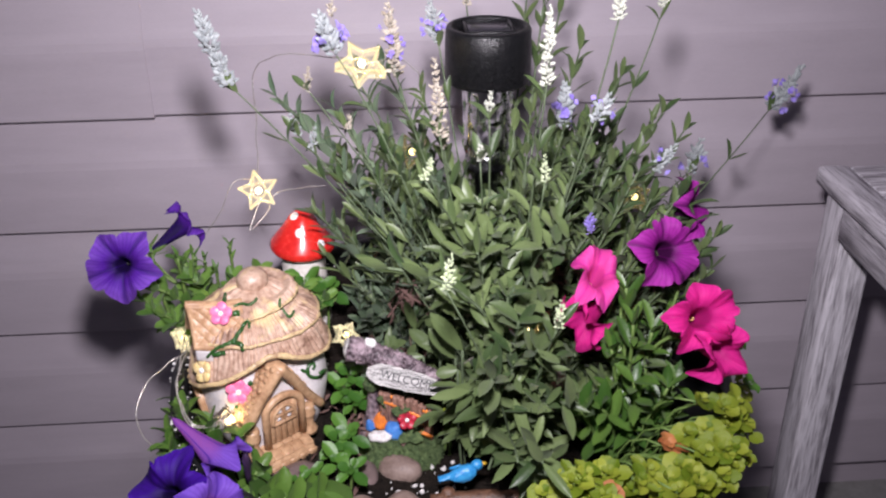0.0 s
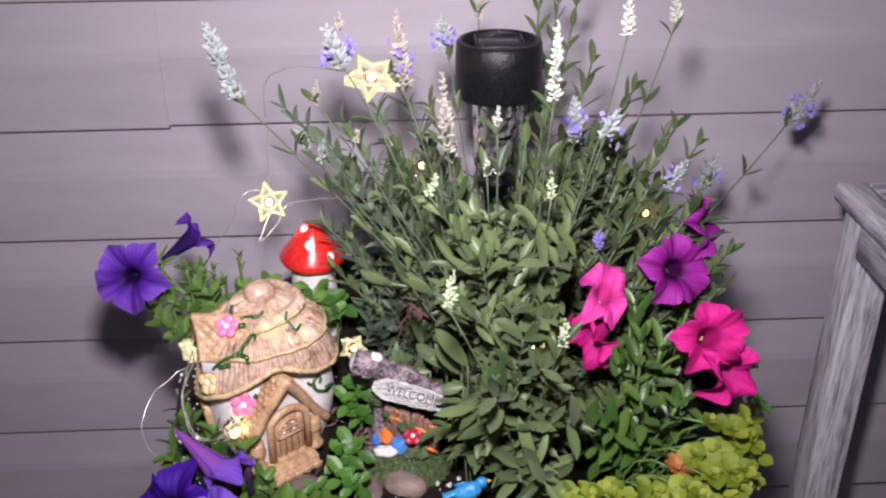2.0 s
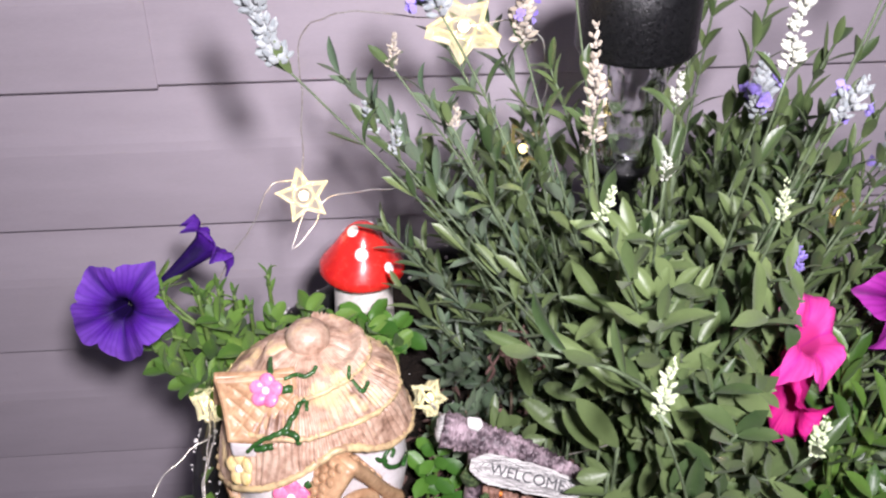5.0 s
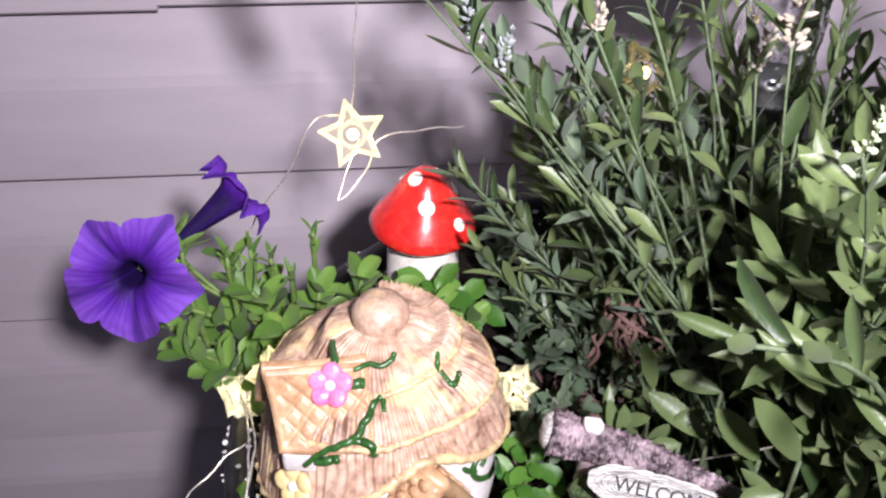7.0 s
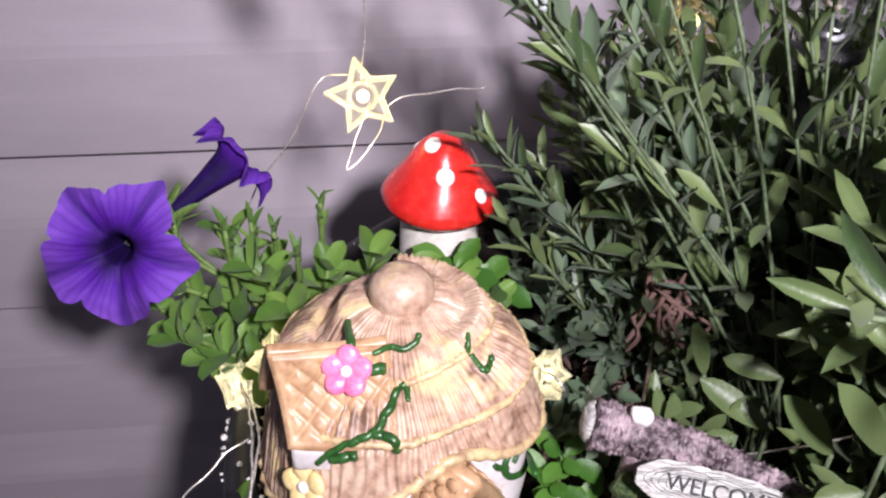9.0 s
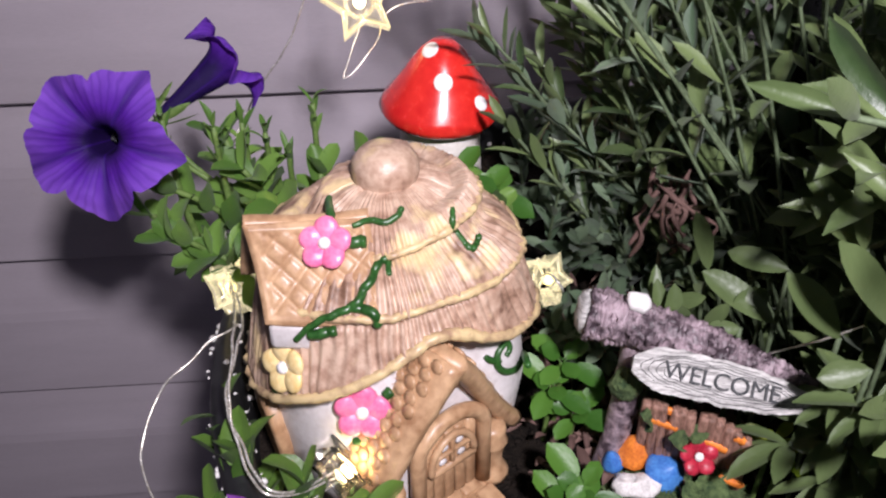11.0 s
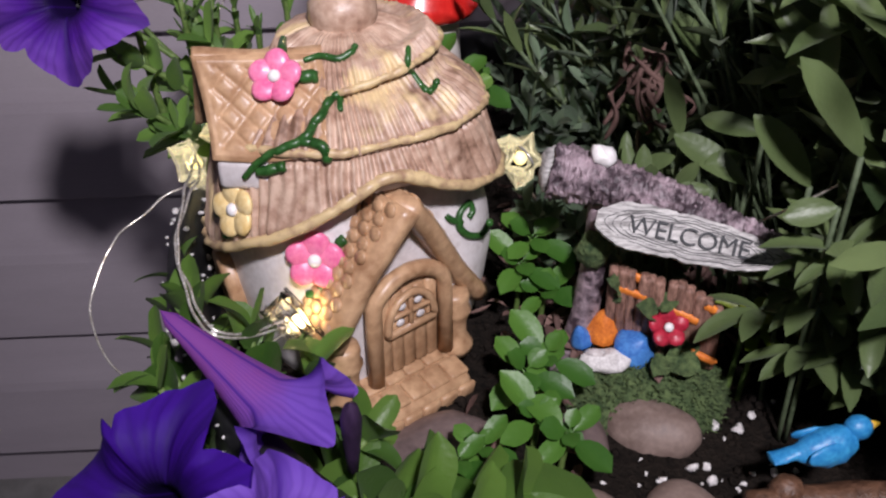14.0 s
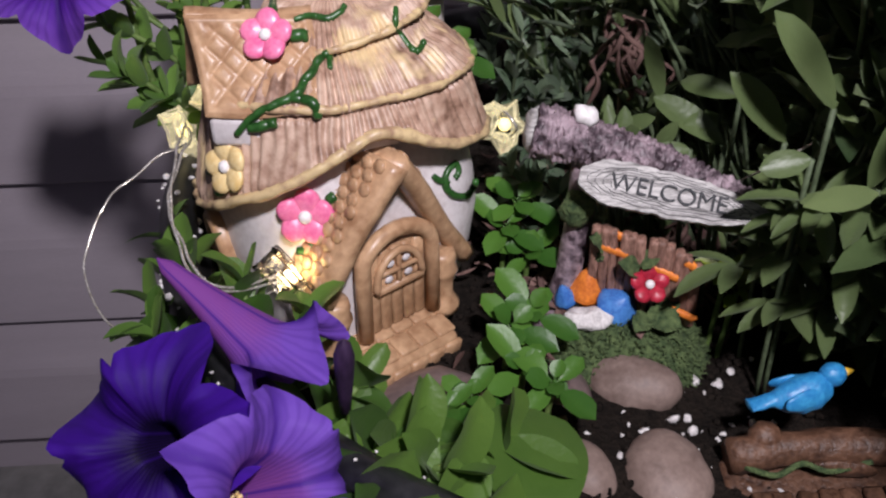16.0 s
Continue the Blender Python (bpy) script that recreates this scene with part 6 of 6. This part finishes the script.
right = thing("petunia_plant", (0.175, 0.535, soil_z(0.175, 0.535)), "pink and magenta petunia in bloom at the pot's edge", "petunia", "petunias")
petunia((0.1930, 0.5680, 0.5795), (0.22, -0.80, 0.42), 0.0265, 0.026, M_MAGENTA, right, (0.165, 0.560, 0.530), 6.2, 15, "magenta bloom with dark veins", (1, 1), 0.24, 0.10, None, 0.26)
petunia((0.2150, 0.5900, 0.6000), (0.88, -0.40, 0.30), 0.0255, 0.024, M_MAGENTA, right, (0.185, 0.580, 0.550), 7.5, 0, "magenta bloom seen edge on", (1, 0.9), 0.20)
petunia((0.2010, 0.5060, 0.5640), (0.05, -0.80, 0.55), 0.0235, 0.030, M_HOT, right, (0.175, 0.530, 0.500), 8.1, 25, "hot pink ruffled bloom", (1.15, 0.9), 0.38, 0.15, None, 0.30)
petunia((0.2120, 0.4980, 0.5430), (0.55, -0.80, 0.10), 0.0255, 0.032, M_HOT, right, (0.178, 0.530, 0.500), 8.9, 60, "hot pink ruffled bloom", (0.9, 1.1), 0.34, 0.15, None, 0.30)
petunia((0.1440, 0.5560, 0.5690), (0.15, -0.50, 0.85), 0.0225, 0.026, M_ROSE, right, (0.160, 0.560, 0.500), 9.3, 60, "rose pink bloom with folded petals", (1.2, 0.75), 0.42, 0.25, None, 0.34)
petunia((0.1370, 0.5480, 0.5400), (-0.62, -0.55, -0.20), 0.0230, 0.034, M_HOT, right, (0.165, 0.560, 0.500), 10.4, 10, "hot pink drooping bloom", (0.85, 1.1), 0.36, 0.2, None, 0.34)
for tip, ctrl in (((0.160, 0.500, 0.520), (0.17, 0.52, 0.48)), ((0.185, 0.505, 0.510), (0.18, 0.52, 0.47)), ((0.140, 0.500, 0.500), (0.16, 0.52, 0.47)),
                  ((0.165, 0.530, 0.545), (0.17, 0.54, 0.50)), ((0.150, 0.525, 0.530), (0.16, 0.535, 0.49)), ((0.180, 0.535, 0.535), (0.175, 0.54, 0.49)), ((0.195, 0.520, 0.500), (0.19, 0.53, 0.47)),
                  ((0.165, 0.555, 0.560), (0.17, 0.56, 0.51)), ((0.215, 0.580, 0.560), (0.20, 0.57, 0.51)), ((0.125, 0.500, 0.500), (0.14, 0.52, 0.47))):
    leafy_shoot(right, (0.172 + rnd.uniform(-0.015, 0.015), 0.535 + rnd.uniform(-0.012, 0.012), 0.405), ctrl, tip, 8, 0.033, 0.0110, 0.25, 0.35)


# ---- golden creeper and small fleshy plants ----
def rosette(shape, at, way, count, length, width, open_up=0.9, stalk=0.25):
    way = Vector(way).normalized()
    side = way.orthogonal().normalized()
    for i in range(count):
        o = Matrix.Rotation(math.tau * i / count * 1.0 + rnd.uniform(-0.25, 0.25), 3, way) @ side
        d = o * open_up + way * (1.15 - open_up) * rnd.uniform(0.5, 1.3)
        k = rnd.uniform(0.8, 1.15) * (1.0 if i % 2 else 0.85)
        shape.leaf(basis(at, d, way), length * k, width * k, rnd.uniform(0.2, 0.7), rnd.uniform(0.15, 0.4), 0.9, 6, 0.0, stalk)


PADS = {}


def pad_leaves(parent, at, way, count, length, width, material, open_up=0.9):
    """Round leaves round a sprig's tip, each an object on one of twelve shared meshes."""
    if material.name not in PADS:
        PADS[material.name] = [mesh_of(Shape().leaf(Matrix(), 1.0, rnd.uniform(0.9, 1.05), rnd.uniform(0.2, 0.7), rnd.uniform(0.15, 0.4), 0.9, 6, 0.0, 0.25), "leaf", material) for _ in range(12)]
    way = Vector(way).normalized()
    side = way.orthogonal().normalized()
    for i in range(count):
        o = Matrix.Rotation(math.tau * i / count + rnd.uniform(-0.25, 0.25), 3, way) @ side
        k = rnd.uniform(0.8, 1.15) * (1.0 if i % 2 else 0.85)
        ob = new("leaf", rnd.choice(PADS[material.name]))
        ob.parent = parent
        ob.matrix_basis = basis(at, o * open_up + way * (1.15 - open_up) * rnd.uniform(0.5, 1.3), way) @ Matrix.Diagonal((length * k, width * k, length * k, 1))


creeper = thing("golden_creeper", (0.165, 0.480, soil_z(0.165, 0.48)), "yellow-green round-leaved creeper spilling over the rim", "creeper plant")
CO = Vector(creeper.location)
for i in range(240):
    x, y = rnd.uniform(0.072, 0.245), rnd.uniform(0.400, 0.500)
    h = 0.024 + 0.026 * noise.noise((x * 26, y * 26, 0.7)) + rnd.uniform(0, 0.022)
    inside = math.hypot(x - POT_X, y - POT_Y) < 0.195
    if math.hypot(x - POT_X, y - POT_Y) > 0.232 or (x < 0.11 and y > 0.455):
        continue
    ground_z = soil_z(x, y) if inside else 0.455
    z = ground_z + h
    foot = Vector((x * 0.8 + 0.2 * POT_X, y * 0.8 + 0.2 * POT_Y, ground_z - 0.004))
    sprig = part("sprig", Shape().tube([p - CO for p in bezier(foot, (foot.x, foot.y, z), (x, y, z), 4)], 0.0008, 5), M_PET_STEM, creeper)
    tone = M_SEDUM_RED if i % 23 == 5 else M_SEDUM
    pad_leaves(sprig, Vector((x, y, z)) - CO, (rnd.uniform(-0.6, 0.6), -0.40 + rnd.uniform(-0.6, 0.6), 1), rnd.choice((4, 4, 5, 6)), rnd.uniform(0.0095, 0.0140), rnd.uniform(0.0090, 0.0130), tone, 0.78)
    pad_leaves(sprig, Vector((x, y, z + 0.003)) - CO, (rnd.uniform(-0.4, 0.4), -0.4, 1), 3, 0.006, 0.006, tone, 0.6)
for i in range(16):
    a = radians(-18 + i * 5.5 + rnd.uniform(-2, 2))
    x, y, z = POT_X + 0.222 * math.cos(a), POT_Y + 0.222 * math.sin(a), 0.478 - rnd.uniform(0.0, 0.06) * (i % 3)
    tip = Vector((x, y, z)) - CO
    sprig = part("sprig", Shape().tube([tip + Vector((-0.012 * math.cos(a), -0.012 * math.sin(a), -0.004)), tip], 0.0008, 5), M_PET_STEM, creeper)
    pad_leaves(sprig, tip, (0.5, -0.3, 0.8), 5, 0.010, 0.0095, M_SEDUM if i % 3 else M_CLOVER)

for k, (spots, size, label) in enumerate((
        (((-0.0385, 0.5450, 0.446), (-0.0310, 0.5500, 0.448)), 0.0185, "fleshy bright green seedling between the stones"),
        (((-0.0370, 0.5240, 0.444), (-0.0285, 0.5170, 0.444)), 0.0180, "fleshy bright green seedling between the stones"),
        (((-0.0345, 0.5950, 0.456), (-0.0300, 0.6000, 0.464), (-0.0265, 0.5880, 0.448)), 0.0190, "green leafy seedling between cottage and sign"),
        (((-0.0560, 0.5120, 0.444), (-0.0640, 0.5050, 0.446)), 0.0150, "fleshy bright green seedling before the cottage"),
        (((0.0420, 0.5640, 0.452), (0.0450, 0.5600, 0.446)), 0.0110, "small lime-green seedling beside the fence"),
        (((-0.0650, 0.6800, 0.500), (-0.0540, 0.6780, 0.495), (-0.0480, 0.6850, 0.490)), 0.0210, "green leafy seedling before the toadstool"))):
    x, y, z = spots[0]
    herb = thing("seedling", (x, y, soil_z(x, y)), label, "seedling", "small green seedlings")
    ho = Vector(herb.location)
    for p in spots:
        s = Shape()
        rosette(s, Vector(p) - ho, (rnd.uniform(-0.3, 0.3), -0.45, 1), 4, size, size * 0.48, 0.85)
        rosette(s, Vector(p) + Vector((0, 0, 0.002)) - ho, (rnd.uniform(-0.3, 0.3), -0.5, 1), 3, size * 0.55, size * 0.4, 0.6)
        lv = part("leaves", s, M_CLOVER if k != 4 else M_SEDUM, herb)
        part("stalk", Shape().tube(bezier((p[0] - ho.x * 1.0 - 0.002, p[1] - ho.y + 0.003, soil_z(p[0], p[1]) - ho.z - 0.003), (p[0] - ho.x, p[1] - ho.y + 0.004, (p[2] - ho.z) * 0.5), Vector(p) - ho, 5), 0.0011, 6), M_PET_STEM, lv)

wilted = thing("wilted_sprig", (0.012, 0.645, soil_z(0.012, 0.645)), "shrivelled brown dead sprig hanging in the lavender", "dead plant")
wo = Vector(wilted.location)
for i in range(14):
    a = Vector((0.018 + rnd.uniform(-0.009, 0.009), 0.638 + rnd.uniform(-0.006, 0.006), 0.524 + rnd.uniform(-0.012, 0.004)))
    b = a + Vector((rnd.uniform(-0.013, 0.013), rnd.uniform(-0.012, 0.002), rnd.uniform(-0.032, -0.008)))
    kinks = [a] + [a.lerp(b, k / 4) + Vector((rnd.uniform(-0.006, 0.006), rnd.uniform(-0.005, 0.003), rnd.uniform(-0.004, 0.004))) for k in (1, 2, 3)] + [b]
    part("shrivelled_leaf", Shape().tube([p - wo for p in spline(kinks, 5)], [0.0004 + 0.0008 * abs(math.sin(q * 0.42 + i)) for q in range(21)], 6), M_DEAD, wilted)
part("stem", Shape().tube([p - wo for p in spline([(0.02, 0.65, soil_z(0.02, 0.65)), (0.018, 0.645, 0.48), (0.016, 0.637, 0.522)], 6)], 0.001, 6), M_LAV_WOODY, wilted)

# ---- star lights on their wire ----
string = thing("star_string_light", (-0.150, 0.560, 0.470), "thin silver wire with clear plastic star bulbs, some lit", "string light")
SO = Vector(string.location)


def star(at, way, R, material, bulb, spin=0.0, watts=0.0, filled=True):
    m = facing(Vector(at) - SO, way, spin)
    def outline(k, size):
        a = math.pi / 2 + math.tau * k / 10
        q = size * (1.0 if k % 2 == 0 else 0.50)
        return q * math.cos(a), q * math.sin(a)
    s = Shape()
    for size, z0, z1 in ((R, -0.004, 0.004), (R * 0.78, 0.003, -0.002)):
        s.grid(lambda u, v: (*outline(round(u * 10) % 10, size), z0 + (z1 - z0) * v), 10, 1, True, m)
    s.grid(lambda u, v: (*outline(round(u * 10) % 10, R + (R * 0.78 - R) * v), 0.004 - 0.001 * v), 10, 1, True, m)
    s.grid(lambda u, v: (*outline(round(u * 10) % 10, R * 0.78 + (R - R * 0.78) * v), -0.002 - 0.002 * v), 10, 1, True, m)
    if filled and material in (M_STAR_LIT, M_STAR):
        s.grid(lambda u, v: (*outline(round(u * 10) % 10, R * 0.78 * (1 - 0.999 * v)), -0.0020 + 0.0012 * v), 10, 1, True, m)
    ob = part("star", s, material, string, "clear plastic star", smooth=False)
    ob.visible_shadow = False
    part("star_rim", Shape().tube([m @ Vector((*outline(k % 10, R), -0.0042)) for k in range(11)], 0.0006, 6), material, ob)
    part("bulb_ring", Shape().tube([m @ Vector((0.0062 * math.cos(k * 0.524), 0.0062 * math.sin(k * 0.524), 0.0)) for k in range(13)], 0.0010, 6), material, ob)
    part("star_rim", Shape().tube([m @ Vector((*outline(k % 10, R), 0.0042)) for k in range(11)], 0.0007, 6), material, ob)
    part("bulb", Shape().ball((0, 0, 0.0012), 0.0028, 0.0028, 0.0024, 12, m), bulb, ob)
    if watts:
        data = bpy.data.lights.new("star_glow", "POINT")
        data.energy, data.color, data.shadow_soft_size = watts, (1.0, 0.74, 0.34), 0.004
        new("star_glow", data).location = m @ Vector((0, 0, 0.007)) + SO


star((-0.1015, 0.7300, 0.5640), (0.05, -0.85, 0.5), 0.0170, M_STAR_LIT, M_GLOW, 10, 0.02)
star((-0.0105, 0.6600, 0.6900), (0.10, -0.55, 0.85), 0.0190, M_STAR_LIT, M_GLOW, 20, 0.02)
star((-0.0325, 0.6290, 0.4835), (0.55, -0.60, 0.50), 0.0108, M_STAR_PALE, M_DIM, 22, 0.0, False)
star((-0.1580, 0.6330, 0.4840), (0.95, 0.10, 0.35), 0.0115, M_STAR_PALE, M_DIM, 15, 0.0, False)
star((-0.1400, 0.6330, 0.4950), (0.5, -0.2, 0.8), 0.0130, M_STAR_LIT, M_GLOW, 35, 0.012)
star((-0.1120, 0.5430, 0.4720), (0.75, 0.35, 0.55), 0.0130, M_STAR, M_GLOW, 0, 0.010)
star((0.0249, 0.6800, 0.6140), (-0.1, -0.8, 0.5), 0.0140, M_AMBER, M_DIM, 25)
star((0.0930, 0.5330, 0.5450), (0.1, -0.7, 0.7), 0.0140, M_AMBER, M_GLOW, 0, 0.006)
star((0.1850, 0.6250, 0.5950), (0.1, -0.7, 0.6), 0.0130, M_AMBER, M_DIM, 0)


def wire(points, r=0.0004):
    line = [p - SO for p in spline(points, 8)]
    line = [p + Vector((noise.noise(p * 90), noise.noise(p * 90 + Vector((7, 0, 0))), noise.noise(p * 90 + Vector((0, 7, 0))))) * 0.0012 for p in line]
    part("wire", Shape().tube(line, r, 6), M_WIRE, string)


wire([(-0.0105, 0.664, 0.692), (-0.035, 0.668, 0.694), (-0.070, 0.690, 0.690), (-0.094, 0.720, 0.668), (-0.0973, 0.730, 0.632), (-0.1000, 0.733, 0.585), (-0.1015, 0.734, 0.568)])
wire([(-0.1040, 0.733, 0.572), (-0.1150, 0.725, 0.577), (-0.1241, 0.720, 0.5694), (-0.1322, 0.720, 0.5513), (-0.1510, 0.720, 0.5246), (-0.1640, 0.700, 0.500), (-0.1600, 0.650, 0.484)])
wire([(-0.0105, 0.660, 0.690), (0.015, 0.655, 0.694), (0.030, 0.665, 0.680), (0.035, 0.675, 0.650), (0.026, 0.680, 0.616)])
wire([(-0.0985, 0.733, 0.560), (-0.110, 0.715, 0.535), (-0.095, 0.725, 0.548), (-0.085, 0.735, 0.560), (-0.045, 0.73, 0.567)])
wire([(-0.1580, 0.636, 0.484), (-0.1500, 0.600, 0.500), (-0.1470, 0.572, 0.506), (-0.1475, 0.555, 0.497), (-0.1430, 0.540, 0.486), (-0.1338, 0.5277, 0.4789), (-0.1130, 0.5420, 0.4730)], 0.0005)
wire([(-0.1585, 0.638, 0.486), (-0.1480, 0.600, 0.498), (-0.1455, 0.574, 0.504), (-0.1490, 0.556, 0.495), (-0.1420, 0.541, 0.488), (-0.1330, 0.528, 0.480), (-0.1130, 0.5430, 0.4750)], 0.0005)
wire([(-0.1480, 0.590, 0.500), (-0.1600, 0.580, 0.496), (-0.1740, 0.5700, 0.487), (-0.1790, 0.556, 0.474), (-0.1720, 0.540, 0.464), (-0.1592, 0.5300, 0.4610), (-0.1400, 0.530, 0.462), (-0.1130, 0.5410, 0.4720)], 0.0004)
wire([(-0.0345, 0.627, 0.487), (-0.0340, 0.615, 0.495), (-0.0290, 0.612, 0.490), (-0.030, 0.630, 0.475), (-0.0200, 0.650, 0.450), (0.03, 0.60, 0.46), (0.0930, 0.536, 0.545)], 0.0005)
